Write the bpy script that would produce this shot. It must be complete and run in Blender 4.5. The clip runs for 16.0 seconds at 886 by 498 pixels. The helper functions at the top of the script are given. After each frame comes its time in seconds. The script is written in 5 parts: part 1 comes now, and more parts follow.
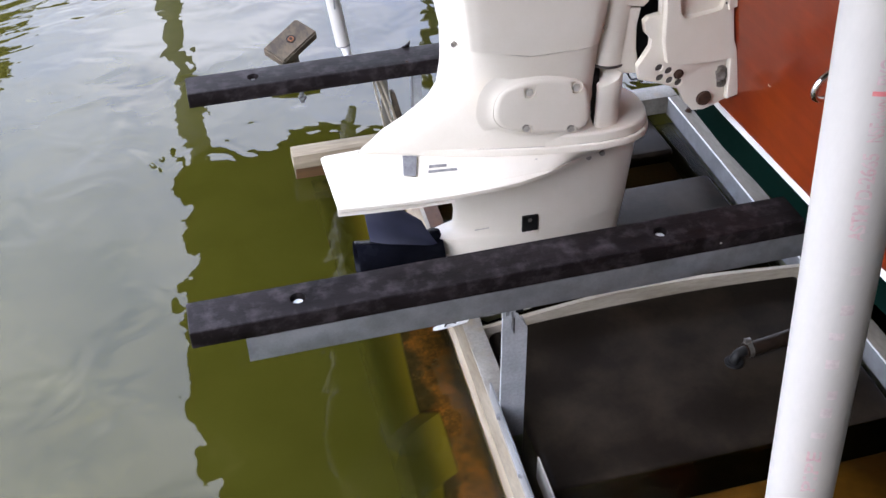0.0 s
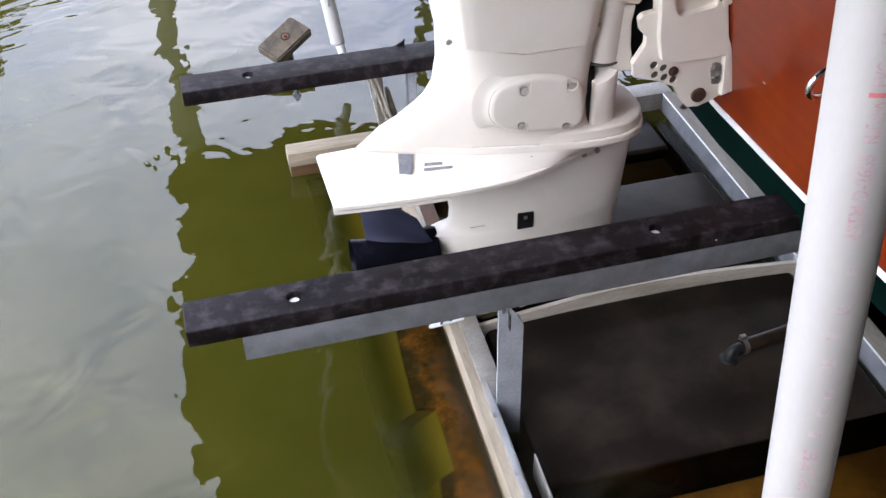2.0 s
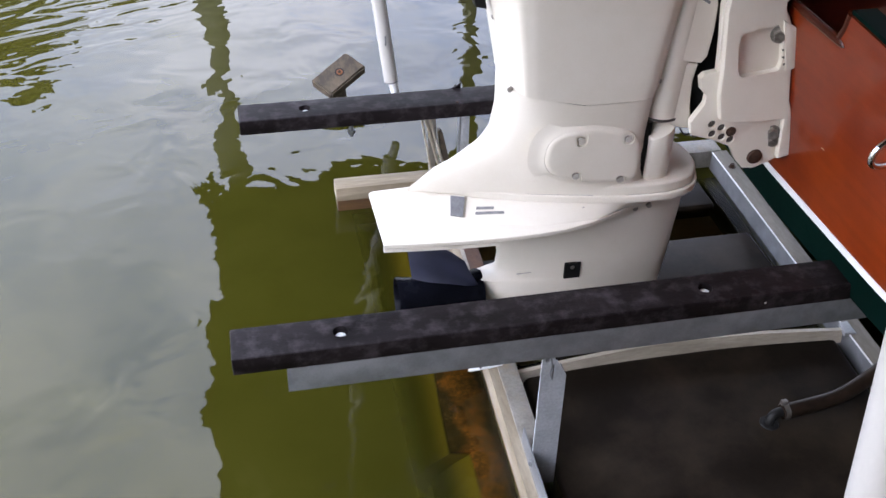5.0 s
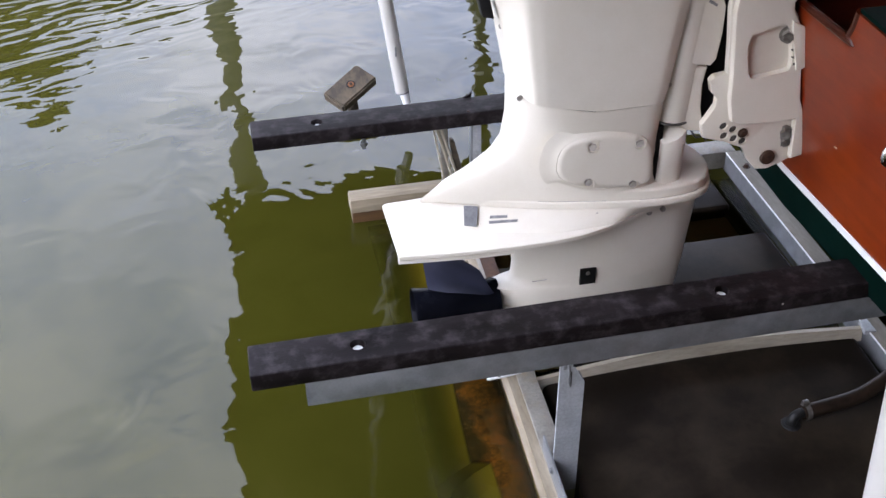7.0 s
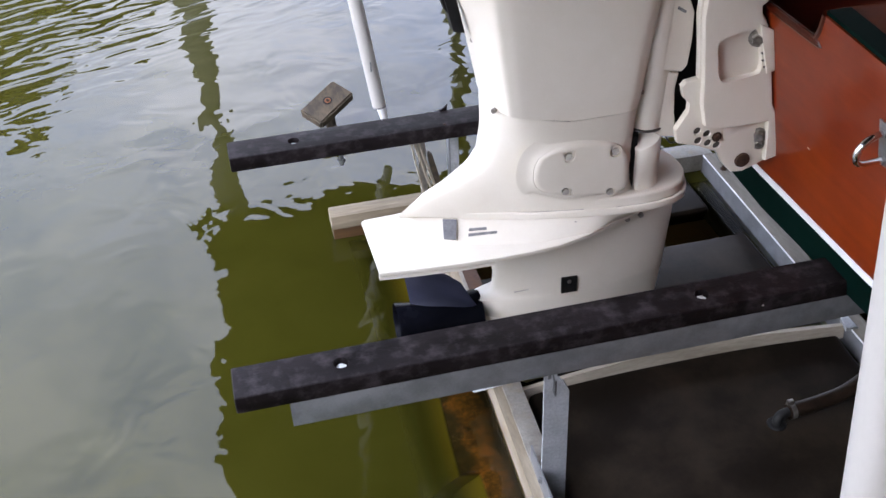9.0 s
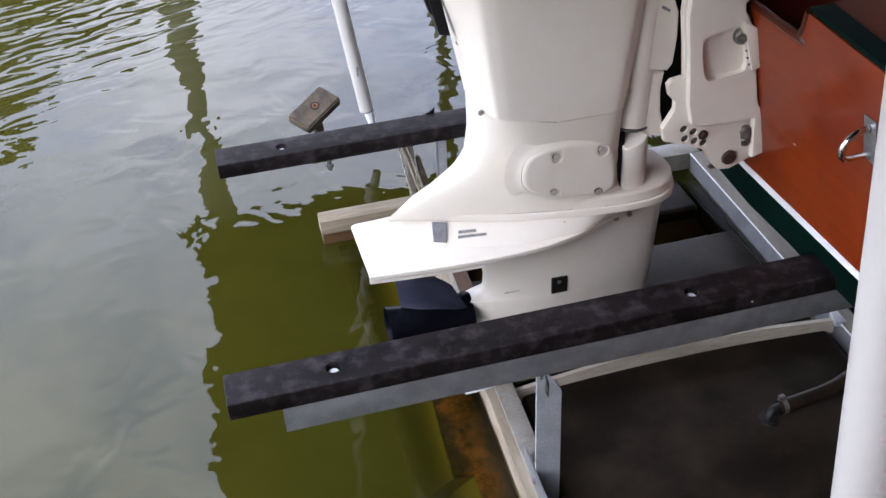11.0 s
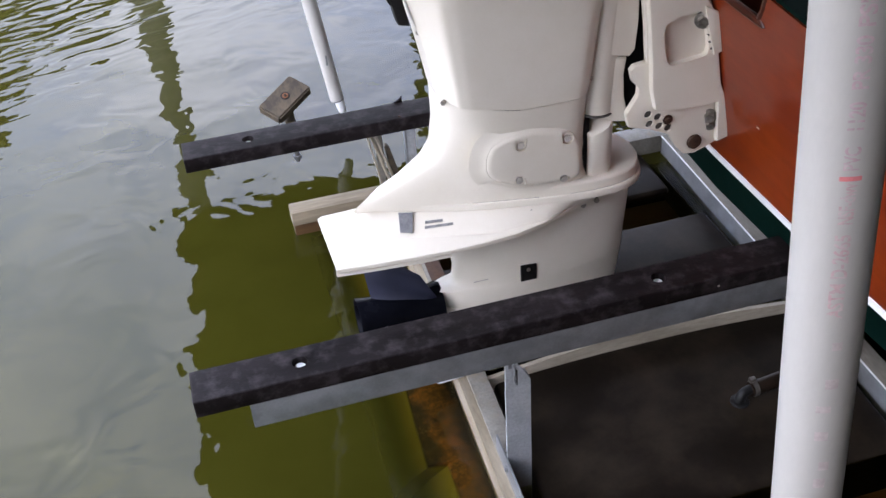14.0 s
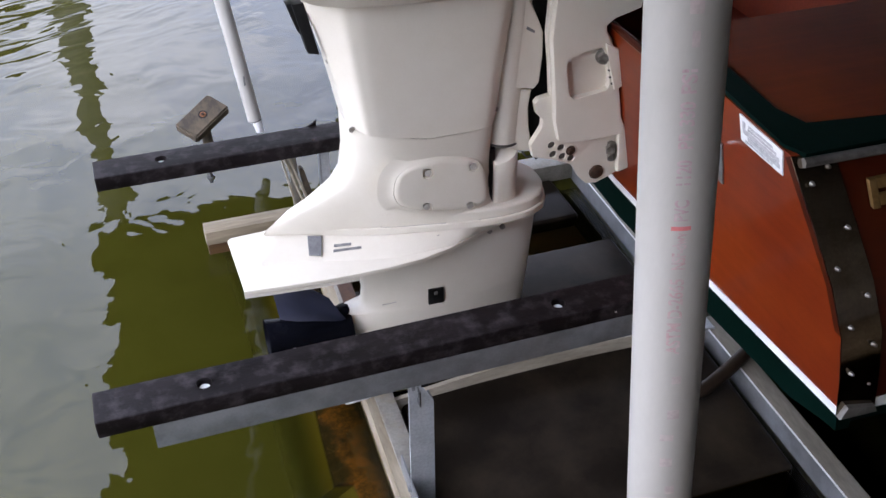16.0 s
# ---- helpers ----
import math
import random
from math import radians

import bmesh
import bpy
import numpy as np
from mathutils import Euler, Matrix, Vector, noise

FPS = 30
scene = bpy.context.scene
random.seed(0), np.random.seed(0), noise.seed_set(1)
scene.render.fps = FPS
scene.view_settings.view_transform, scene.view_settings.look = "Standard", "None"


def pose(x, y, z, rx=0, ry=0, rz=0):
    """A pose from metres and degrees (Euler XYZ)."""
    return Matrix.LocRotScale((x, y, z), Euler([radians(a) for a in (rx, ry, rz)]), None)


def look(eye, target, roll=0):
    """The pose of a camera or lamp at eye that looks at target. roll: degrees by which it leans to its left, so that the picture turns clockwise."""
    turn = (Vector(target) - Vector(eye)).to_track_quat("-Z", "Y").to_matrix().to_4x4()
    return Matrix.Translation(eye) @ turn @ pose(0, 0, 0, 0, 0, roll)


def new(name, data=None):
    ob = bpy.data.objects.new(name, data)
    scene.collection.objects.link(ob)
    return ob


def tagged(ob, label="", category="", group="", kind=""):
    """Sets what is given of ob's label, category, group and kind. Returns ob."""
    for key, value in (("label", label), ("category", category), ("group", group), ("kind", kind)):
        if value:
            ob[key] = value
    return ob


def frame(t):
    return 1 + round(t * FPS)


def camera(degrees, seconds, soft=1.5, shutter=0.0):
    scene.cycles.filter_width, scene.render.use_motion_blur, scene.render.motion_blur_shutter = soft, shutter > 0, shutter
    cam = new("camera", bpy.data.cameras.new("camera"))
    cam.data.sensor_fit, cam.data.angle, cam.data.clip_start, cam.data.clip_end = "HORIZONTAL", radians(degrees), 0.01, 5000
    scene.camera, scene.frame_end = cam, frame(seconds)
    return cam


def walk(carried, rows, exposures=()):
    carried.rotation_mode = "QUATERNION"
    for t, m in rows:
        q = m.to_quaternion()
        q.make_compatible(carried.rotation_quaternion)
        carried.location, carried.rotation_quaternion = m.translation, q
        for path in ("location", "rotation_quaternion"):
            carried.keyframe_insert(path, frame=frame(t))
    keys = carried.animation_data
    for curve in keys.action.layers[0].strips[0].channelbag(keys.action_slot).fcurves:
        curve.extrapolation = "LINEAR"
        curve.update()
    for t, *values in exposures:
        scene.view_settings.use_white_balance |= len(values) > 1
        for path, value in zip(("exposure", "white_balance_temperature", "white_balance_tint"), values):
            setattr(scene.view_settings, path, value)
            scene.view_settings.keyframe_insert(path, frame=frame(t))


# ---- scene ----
cam = camera(46.49, 16.0)
# seconds, eye x y z, heading, pitch, roll
ROWS = [
    (0.0, -0.0875, -1.5292, 1.8379, -14.01, -39.09, -1.17),
    (0.5, -0.0829, -1.5255, 1.8344, -14.05, -39.40, -1.40),
    (1.0, -0.0841, -1.5279, 1.8330, -14.29, -39.56, -1.28),
    (1.5, -0.0870, -1.5252, 1.8386, -14.33, -39.50, -1.38),
    (2.0, -0.0894, -1.5272, 1.8422, -14.38, -39.32, -1.16),
    (2.5, -0.0977, -1.5304, 1.8456, -15.00, -38.84, -1.00),
    (3.0, -0.1019, -1.5240, 1.8425, -15.30, -38.61, -0.56),
    (3.5, -0.1097, -1.5255, 1.8338, -15.13, -38.58, 0.36),
    (4.0, -0.1239, -1.5210, 1.8346, -14.70, -38.69, 1.94),
    (4.5, -0.1292, -1.5147, 1.8442, -13.22, -37.72, 1.63),
    (5.0, -0.1345, -1.5164, 1.8495, -12.48, -37.09, 1.45),
    (7.5, -0.1233, -1.5165, 1.8642, -11.13, -36.73, -1.75),
    (8.0, -0.1196, -1.5178, 1.8689, -11.30, -36.69, -2.35),
    (8.5, -0.1139, -1.5141, 1.8672, -11.76, -36.65, -2.46),
    (9.0, -0.1124, -1.5166, 1.8700, -12.18, -36.26, -2.58),
    (11.5, -0.1123, -1.5202, 1.8709, -12.89, -36.07, -3.33),
    (12.0, -0.1026, -1.5168, 1.8708, -12.55, -36.04, -3.66),
    (12.5, -0.0902, -1.5166, 1.8761, -12.60, -36.72, -3.76),
    (13.0, -0.0786, -1.5188, 1.8812, -12.79, -36.95, -3.96),
    (13.5, -0.0674, -1.5119, 1.8797, -12.98, -37.23, -3.83),
    (14.0, -0.0656, -1.5175, 1.8786, -13.70, -37.11, -4.07),
    (14.5, -0.0654, -1.5233, 1.8818, -13.79, -36.83, -4.23),
    (15.0, -0.0630, -1.5228, 1.8848, -14.32, -36.81, -4.13),
    (15.5, -0.0529, -1.5347, 1.8935, -14.82, -36.54, -4.97),
    (16.0, -0.0296, -1.5604, 1.9199, -18.74, -36.32, -0.20),
]


def eye_pose(x, y, z, heading, pitch, roll):
    """Camera pose from an eye and heading, pitch, roll in degrees."""
    return pose(x, y, z, 0, 0, heading) @ pose(0, 0, 0, 90 + pitch) @ pose(0, 0, 0, 0, 0, roll)


EXPOSURES = [(0.0, 0.68), (2.0, 0.69), (3.5, 0.61), (5.0, 0.46), (9.0, 0.36), (12.0, 0.28), (15.0, 0.26), (16.0, 0.2)]
walk(cam, [(r[0], eye_pose(*r[1:])) for r in ROWS], EXPOSURES)

# ---- sky, sun, exposure ----
world = bpy.data.worlds.new("sky")
scene.world = world
world.use_nodes = True
wn, wl = world.node_tree.nodes, world.node_tree.links
wn.clear()
w_out = wn.new("ShaderNodeOutputWorld")
w_bg = wn.new("ShaderNodeBackground")
w_bg.inputs["Strength"].default_value = 0.15
sky = wn.new("ShaderNodeTexSky")
sky.sky_type = "NISHITA"
sky.sun_disc = False
sky.sun_elevation = radians(31)
sky.sun_rotation = radians(-114)
w_co = wn.new("ShaderNodeTexCoord")
w_map = wn.new("ShaderNodeMapping")
w_map.inputs["Scale"].default_value = (1.0, 1.0, 2.2)
w_no = wn.new("ShaderNodeTexNoise")
w_no.inputs["Scale"].default_value = 5.0
w_no.inputs["Detail"].default_value = 8
w_no.inputs["Roughness"].default_value = 0.6
w_ra = wn.new("ShaderNodeValToRGB")
w_ra.color_ramp.elements[0].position = 0.38
w_ra.color_ramp.elements[0].color = (0.12, 0.12, 0.12, 1)
w_ra.color_ramp.elements[1].position = 0.62
w_ra.color_ramp.elements[1].color = (1.0, 1.0, 1.0, 1)
w_mix = wn.new("ShaderNodeMixRGB")
w_sep = wn.new("ShaderNodeSeparateXYZ")
w_el = wn.new("ShaderNodeValToRGB")
for _p in (0.4, 0.7):
    w_el.color_ramp.elements.new(_p)
for el, (p, v) in zip(w_el.color_ramp.elements, ((0.0, (0.29, 0.275, 0.245)), (0.42, (0.66, 0.675, 0.77)), (0.75, (0.675, 0.695, 0.78)), (0.95, (0.735, 0.73, 0.72)))):
    el.position, el.color = p, (*v, 1)
w_sc = wn.new("ShaderNodeMixRGB")
w_sc.blend_type = "MULTIPLY"
w_sc.inputs["Fac"].default_value = 1.0
w_sc.inputs["Color2"].default_value = (52.3, 53.2, 57.4, 1)
wl.new(w_co.outputs["Generated"], w_sep.inputs["Vector"])
wl.new(w_sep.outputs["Z"], w_el.inputs["Fac"])
wl.new(w_el.outputs["Color"], w_sc.inputs["Color1"])
wl.new(w_sc.outputs["Color"], w_mix.inputs["Color2"])
wl.new(w_co.outputs["Generated"], w_map.inputs["Vector"])
wl.new(w_map.outputs["Vector"], w_no.inputs["Vector"])
wl.new(w_no.outputs["Fac"], w_ra.inputs["Fac"])
wl.new(w_ra.outputs["Color"], w_mix.inputs["Fac"])
w_un = wn.new("ShaderNodeMixRGB")
w_un.blend_type = "MULTIPLY"
w_un.inputs["Fac"].default_value = 1.0
w_un.inputs["Color2"].default_value = (24.0, 28.0, 39.0, 1)
wl.new(w_el.outputs["Color"], w_un.inputs["Color1"])
w_ad = wn.new("ShaderNodeMixRGB")
w_ad.blend_type = "ADD"
w_ad.inputs["Fac"].default_value = 1.0
wl.new(w_un.outputs["Color"], w_ad.inputs["Color1"])
wl.new(sky.outputs["Color"], w_ad.inputs["Color2"])
wl.new(w_ad.outputs["Color"], w_mix.inputs["Color1"])
wl.new(w_mix.outputs["Color"], w_bg.inputs["Color"])
wl.new(w_bg.outputs["Background"], w_out.inputs["Surface"])

sun_data = bpy.data.lights.new("sun", "SUN")
sun_data.energy = 0.6
sun_data.angle = radians(35)
sun_data.color = (1.0, 0.9, 0.76)
sun = new("sun", sun_data)
sun.matrix_world = look((-9, -4, 6), (0, 0, 0))


# ---- materials ----
def mat_nodes(name):
    m = bpy.data.materials.new(name)
    m.use_nodes = True
    nt = m.node_tree
    return m, nt, nt.nodes["Principled BSDF"]


def noise_tex(nt, scale, detail=4, rough=0.55, stretch=(1, 1, 1)):
    co = nt.nodes.new("ShaderNodeTexCoord")
    mp = nt.nodes.new("ShaderNodeMapping")
    mp.inputs["Scale"].default_value = stretch
    no = nt.nodes.new("ShaderNodeTexNoise")
    no.inputs["Scale"].default_value = scale
    no.inputs["Detail"].default_value = detail
    no.inputs["Roughness"].default_value = rough
    nt.links.new(co.outputs["Object"], mp.inputs["Vector"])
    nt.links.new(mp.outputs["Vector"], no.inputs["Vector"])
    return no.outputs["Fac"]


def ramp(nt, fac, stops):
    r = nt.nodes.new("ShaderNodeValToRGB")
    e = r.color_ramp.elements
    while len(e) < len(stops):
        e.new(0.5)
    for el, (p, c) in zip(e, stops):
        el.position, el.color = p, (*c, 1)
    nt.links.new(fac, r.inputs["Fac"])
    return r.outputs["Color"]


def mixc(nt, fac, a, b, mode="MIX"):
    n = nt.nodes.new("ShaderNodeMixRGB")
    n.blend_type = mode
    for sock, v in (("Fac", fac), ("Color1", a), ("Color2", b)):
        if isinstance(v, (int, float)):
            n.inputs[sock].default_value = v
        elif isinstance(v, tuple):
            n.inputs[sock].default_value = (*v, 1)
        else:
            nt.links.new(v, n.inputs[sock])
    return n.outputs["Color"]


def bump(nt, bsdf, height, strength, dist):
    b = nt.nodes.new("ShaderNodeBump")
    b.inputs["Strength"].default_value = strength
    b.inputs["Distance"].default_value = dist
    nt.links.new(height, b.inputs["Height"])
    nt.links.new(b.outputs["Normal"], bsdf.inputs["Normal"])


def g(v):
    return (v, v, v)


def simple(name, dark, light, scale=12, rough=(0.4, 0.6), metal=0.0, fine=160, bump_d=0.0006, coat=0.0, stretch=(1, 1, 1), stain=None, lo=0.35, hi=0.65, spec=0.5, grain_mix=0.25):
    """A two-scale surface: broad mottling, fine grain, optional stains."""
    m, nt, b = mat_nodes(name)
    broad = noise_tex(nt, scale, 5, 0.6, stretch)
    grain = noise_tex(nt, fine, 3, 0.6, stretch)
    col = ramp(nt, broad, [(lo, dark), (hi, light)])
    col = mixc(nt, grain_mix, col, ramp(nt, grain, [(0.3, g(0.25)), (0.7, g(0.75))]), "OVERLAY")
    if stain:
        st = ramp(nt, noise_tex(nt, stain[1], 6, 0.65), [(stain[2], g(0)), (stain[3], g(1))])
        col = mixc(nt, st, col, stain[0])
    nt.links.new(col, b.inputs["Base Color"])
    r = nt.nodes.new("ShaderNodeMapRange")
    r.inputs["From Min"].default_value, r.inputs["From Max"].default_value = 0.3, 0.7
    r.inputs["To Min"].default_value, r.inputs["To Max"].default_value = rough
    nt.links.new(broad, r.inputs["Value"])
    nt.links.new(r.outputs["Result"], b.inputs["Roughness"])
    b.inputs["Metallic"].default_value = metal
    b.inputs["Specular IOR Level"].default_value = spec
    b.inputs["Coat Weight"].default_value = coat
    b.inputs["Coat Roughness"].default_value = 0.08
    bump(nt, b, grain, 0.5, bump_d)
    return m


M_WHITE = simple("white_motor_paint", (0.65, 0.6, 0.505), (0.698, 0.651, 0.562), 5, (0.3, 0.4), 0, 240, 0.00003, 0.25, grain_mix=0.04, stain=((0.56, 0.49, 0.39), 7, 0.66, 0.86))
M_GREYPLATE = simple("grey_anode", (0.13, 0.13, 0.135), (0.19, 0.19, 0.195), 40, (0.5, 0.7), 0.3)
M_BLACK = simple("black_plastic", (0.006, 0.006, 0.0065), (0.015, 0.015, 0.015), 20, (0.35, 0.55), spec=0.2)
M_PROP = simple("black_propeller_paint", (0.002, 0.0022, 0.0034), (0.004, 0.0043, 0.0066), 14, (0.2, 0.28), 0, 200, 0.00003, 0.0, spec=0.05, grain_mix=0.08)
# the hub's black paint again, with the blue sheen mixed into the colour
M_BLADE = simple("black_blade_paint_blue_sheen", (0.013, 0.0145, 0.026), (0.022, 0.024, 0.042), 14, (0.3, 0.4), 0, 200, 0.00003, 0.0, spec=0.55, grain_mix=0.08)
M_BOLTPAINT = simple("grimy_painted_bolt", (0.3, 0.28, 0.25), (0.5, 0.47, 0.42), 90, (0.4, 0.55), 0.1)
M_RAILCREAM = simple("worn_cream_rail_edge", (0.21, 0.17, 0.115), (0.34, 0.29, 0.215), 20, (0.45, 0.6), 0, 150, 0.0004, stretch=(1, 0.2, 1), stain=((0.3, 0.19, 0.1), 12, 0.6, 0.8))
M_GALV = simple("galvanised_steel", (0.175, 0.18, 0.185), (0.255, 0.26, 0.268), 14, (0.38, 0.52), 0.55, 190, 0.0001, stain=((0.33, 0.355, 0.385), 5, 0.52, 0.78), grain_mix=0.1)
M_GALV_OLD = simple("weathered_galvanised_steel", (0.22, 0.205, 0.18), (0.32, 0.3, 0.265), 20, (0.45, 0.65), 0.3, 150, 0.0007, stain=((0.3, 0.24, 0.16), 9, 0.55, 0.75))
M_RAILTOP = simple("beige_rail_top", (0.15, 0.134, 0.108), (0.225, 0.205, 0.17), 16, (0.6, 0.8), 0, 150, 0.0003, spec=0.2, stretch=(1, 0.2, 1))
M_CHROME = simple("chrome", (0.6, 0.6, 0.6), (0.75, 0.75, 0.75), 30, (0.06, 0.14), 1.0, 300, 0.00005)
M_EYE = simple("dull_steel", (0.2, 0.2, 0.205), (0.32, 0.32, 0.32), 30, (0.3, 0.45), 0.7)
# chrome tinted brown for the dark surroundings it mirrors
M_BAND = simple("chrome_band_brown_reflection", (0.2, 0.15, 0.11), (0.36, 0.29, 0.22), 9, (0.07, 0.18), 1.0, 200, 0.0001)
M_STEEL = simple("dull_bolt_steel", (0.22, 0.2, 0.18), (0.4, 0.38, 0.35), 60, (0.3, 0.5), 0.9)
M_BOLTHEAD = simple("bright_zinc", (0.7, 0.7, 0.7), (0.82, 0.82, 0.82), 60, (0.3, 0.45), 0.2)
M_RUSTBOLT = simple("rusty_bolt", (0.025, 0.012, 0.007), (0.06, 0.03, 0.017), 80, (0.6, 0.8), 0.3)
M_VINYL = simple("black_vinyl_bunk", (0.004, 0.0029, 0.003), (0.011, 0.0082, 0.0086), 16, (0.4, 0.58), 0, 130, 0.0009, spec=0.11, stain=((0.043, 0.036, 0.038), 26, 0.48, 0.76), stretch=(0.5, 1, 1))
M_TANK = simple("black_tank_plastic", (0.0095, 0.0072, 0.0054), (0.02, 0.0152, 0.0112), 3.2, (0.3, 0.55), 0, 110, 0.0003, spec=0.09, stain=((0.046, 0.034, 0.022), 3, 0.45, 0.85), grain_mix=0.12)
M_SILT = simple("wet_brown_silt", (0.03, 0.0145, 0.0075), (0.07, 0.034, 0.018), 12, (0.5, 0.7), 0, 80, 0.002)
M_RUSTDARK = simple("dark_rust", (0.14, 0.05, 0.015), (0.34, 0.14, 0.035), 5, (0.7, 0.9), 0, 60, 0.002)
M_WASHER = simple("orange_rusty_washer", (0.1, 0.035, 0.012), (0.2, 0.08, 0.025), 60, (0.6, 0.8), 0.1)
# paler galvanised copy, with the light on facing sides in its colour
M_GALV_LIGHT = simple("lit_galvanised_steel", (0.37, 0.39, 0.405), (0.49, 0.51, 0.53), 16, (0.4, 0.55), 0.35, 150, 0.0003, stain=((0.25, 0.23, 0.2), 14, 0.6, 0.8))
M_FAINT = simple("faint_pink_ink", (0.47, 0.39, 0.38), (0.52, 0.46, 0.44), 150, (0.5, 0.6))
M_SEAM = simple("dark_seam", (0.04, 0.037, 0.034), (0.08, 0.073, 0.066), 40, (0.6, 0.8))
M_FAINTSEAM = simple("grimy_seam_line", (0.2, 0.185, 0.165), (0.4, 0.375, 0.335), 30, (0.5, 0.7))
M_HOSE = simple("brown_rubber_hose", (0.01, 0.006, 0.0038), (0.023, 0.0142, 0.009), 18, (0.45, 0.6), 0, 150, 0.0008, spec=0.2)
M_PVC = simple("white_pvc", (0.43, 0.41, 0.375), (0.49, 0.47, 0.435), 5, (0.32, 0.42), 0, 260, 0.00003, 0.1, grain_mix=0.04, stretch=(1, 1, 0.4), stain=((0.58, 0.52, 0.42), 5, 0.58, 0.85))
M_INK = simple("faded_red_ink", (0.49, 0.31, 0.31), (0.52, 0.43, 0.42), 150, (0.5, 0.6), lo=0.35, hi=0.62)
M_INK2 = simple("faded_purple_ink", (0.47, 0.31, 0.33), (0.51, 0.41, 0.42), 150, (0.5, 0.6), lo=0.35, hi=0.6)
M_DARKINK = simple("bold_red_ink", (0.6, 0.12, 0.14), (0.66, 0.2, 0.2), 60, (0.5, 0.6))
M_GREEN = simple("dark_green_hull_paint", (0.001, 0.006, 0.0045), (0.002, 0.0095, 0.0075), 6, (0.3, 0.45), 0, 200, 0.0002, 0.0, spec=0.02)
M_STRIPE = simple("white_boot_stripe", (0.72, 0.73, 0.74), (0.82, 0.82, 0.82), 10, (0.3, 0.45))
M_RUB = simple("grey_rub_rail", (0.1, 0.095, 0.09), (0.2, 0.19, 0.175), 22, (0.35, 0.55), 0.5)
M_LABEL = simple("white_label", (0.7, 0.7, 0.69), (0.8, 0.8, 0.8), 50, (0.4, 0.5))
M_PRINT = simple("grey_print", (0.13, 0.13, 0.13), (0.22, 0.22, 0.22), 90, (0.5, 0.6))
M_LABELTEXT = simple("pale_grey_print", (0.34, 0.34, 0.35), (0.5, 0.5, 0.51), 90, (0.5, 0.6))
M_GOLD = simple("old_gold_leaf", (0.13, 0.07, 0.02), (0.22, 0.13, 0.045), 30, (0.3, 0.5), 0.4)
M_WOOD = simple("weathered_grey_timber", (0.15, 0.12, 0.076), (0.265, 0.217, 0.148), 30, (0.7, 0.9), 0, 150, 0.0015, stretch=(0.12, 1, 1))
M_WETWOOD = simple("wet_brown_wood", (0.045, 0.021, 0.007), (0.1, 0.053, 0.02), 24, (0.35, 0.5), 0, 120, 0.001, stretch=(0.15, 1, 1))
M_BLOCK = simple("weathered_wood_block", (0.034, 0.025, 0.015), (0.092, 0.07, 0.044), 40, (0.7, 0.9), 0, 150, 0.0015, stretch=(1, 0.25, 1))
M_BATTEN = simple("cream_batten", (0.31, 0.27, 0.205), (0.46, 0.41, 0.325), 12, (0.45, 0.6), 0, 150, 0.0006, stretch=(0.2, 1, 1), stain=((0.4, 0.3, 0.2), 7, 0.6, 0.8))
M_POST = simple("greenish_treated_post", (0.42, 0.42, 0.33), (0.56, 0.55, 0.45), 8, (0.7, 0.9), 0, 90, 0.002, stretch=(1, 1, 0.15))
M_ROOF = simple("dark_roof_boards", (0.02, 0.017, 0.011), (0.045, 0.038, 0.024), 4, (0.8, 0.95), 0, 60, 0.002, stretch=(0.1, 1, 1))
# boards of the added unseen walls, kept pale to bounce light inside
M_BOARDS = simple("unseen_wall_boards", (0.155, 0.145, 0.13), (0.28, 0.265, 0.24), 4, (0.8, 0.95), 0, 60, 0.002, stretch=(0.1, 1, 1))
M_BARK = simple("tree_bark", (0.05, 0.035, 0.025), (0.12, 0.09, 0.065), 10, (0.85, 0.95), 0, 50, 0.006, stretch=(1, 1, 0.2))
M_LEAF = simple("leaf_clumps", (0.06, 0.055, 0.022), (0.15, 0.13, 0.055), 3, (0.6, 0.8), 0, 30, 0.003)
M_GRASS = simple("shore_grass", (0.05, 0.06, 0.02), (0.11, 0.11, 0.045), 0.6, (0.8, 0.95), 0, 12, 0.01)


def wood_varnish(name, c1, c2, c3, rough, along, coat=0.7):
    m, nt, b = mat_nodes(name)
    st = {"y": (14, 0.7, 14), "x": (0.7, 14, 14)}[along]
    streak = noise_tex(nt, 3.0, 8, 0.62, st)
    cloud = noise_tex(nt, 3.2, 5, 0.6)
    pores = noise_tex(nt, 9, 5, 0.7, tuple(v * 4 for v in st))
    col = ramp(nt, streak, [(0.3, c1), (0.5, c2), (0.72, c3)])
    col = mixc(nt, 0.68, col, ramp(nt, cloud, [(0.32, c1), (0.68, c3)]))
    col = mixc(nt, 0.1, col, ramp(nt, pores, [(0.35, g(0.15)), (0.6, g(0.7))]), "OVERLAY")
    nt.links.new(col, b.inputs["Base Color"])
    b.inputs["Roughness"].default_value = rough
    b.inputs["Coat Weight"].default_value = coat
    b.inputs["Specular IOR Level"].default_value = 0.2
    b.inputs["Coat Roughness"].default_value = 0.05
    bump(nt, b, cloud, 0.25, 0.003)
    return m


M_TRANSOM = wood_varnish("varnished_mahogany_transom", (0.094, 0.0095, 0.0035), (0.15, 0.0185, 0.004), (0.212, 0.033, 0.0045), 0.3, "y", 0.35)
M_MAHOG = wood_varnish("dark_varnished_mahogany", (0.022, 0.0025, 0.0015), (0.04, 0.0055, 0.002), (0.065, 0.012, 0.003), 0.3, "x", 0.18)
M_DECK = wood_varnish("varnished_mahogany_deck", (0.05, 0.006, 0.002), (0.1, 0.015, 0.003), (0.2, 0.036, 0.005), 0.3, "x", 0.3)
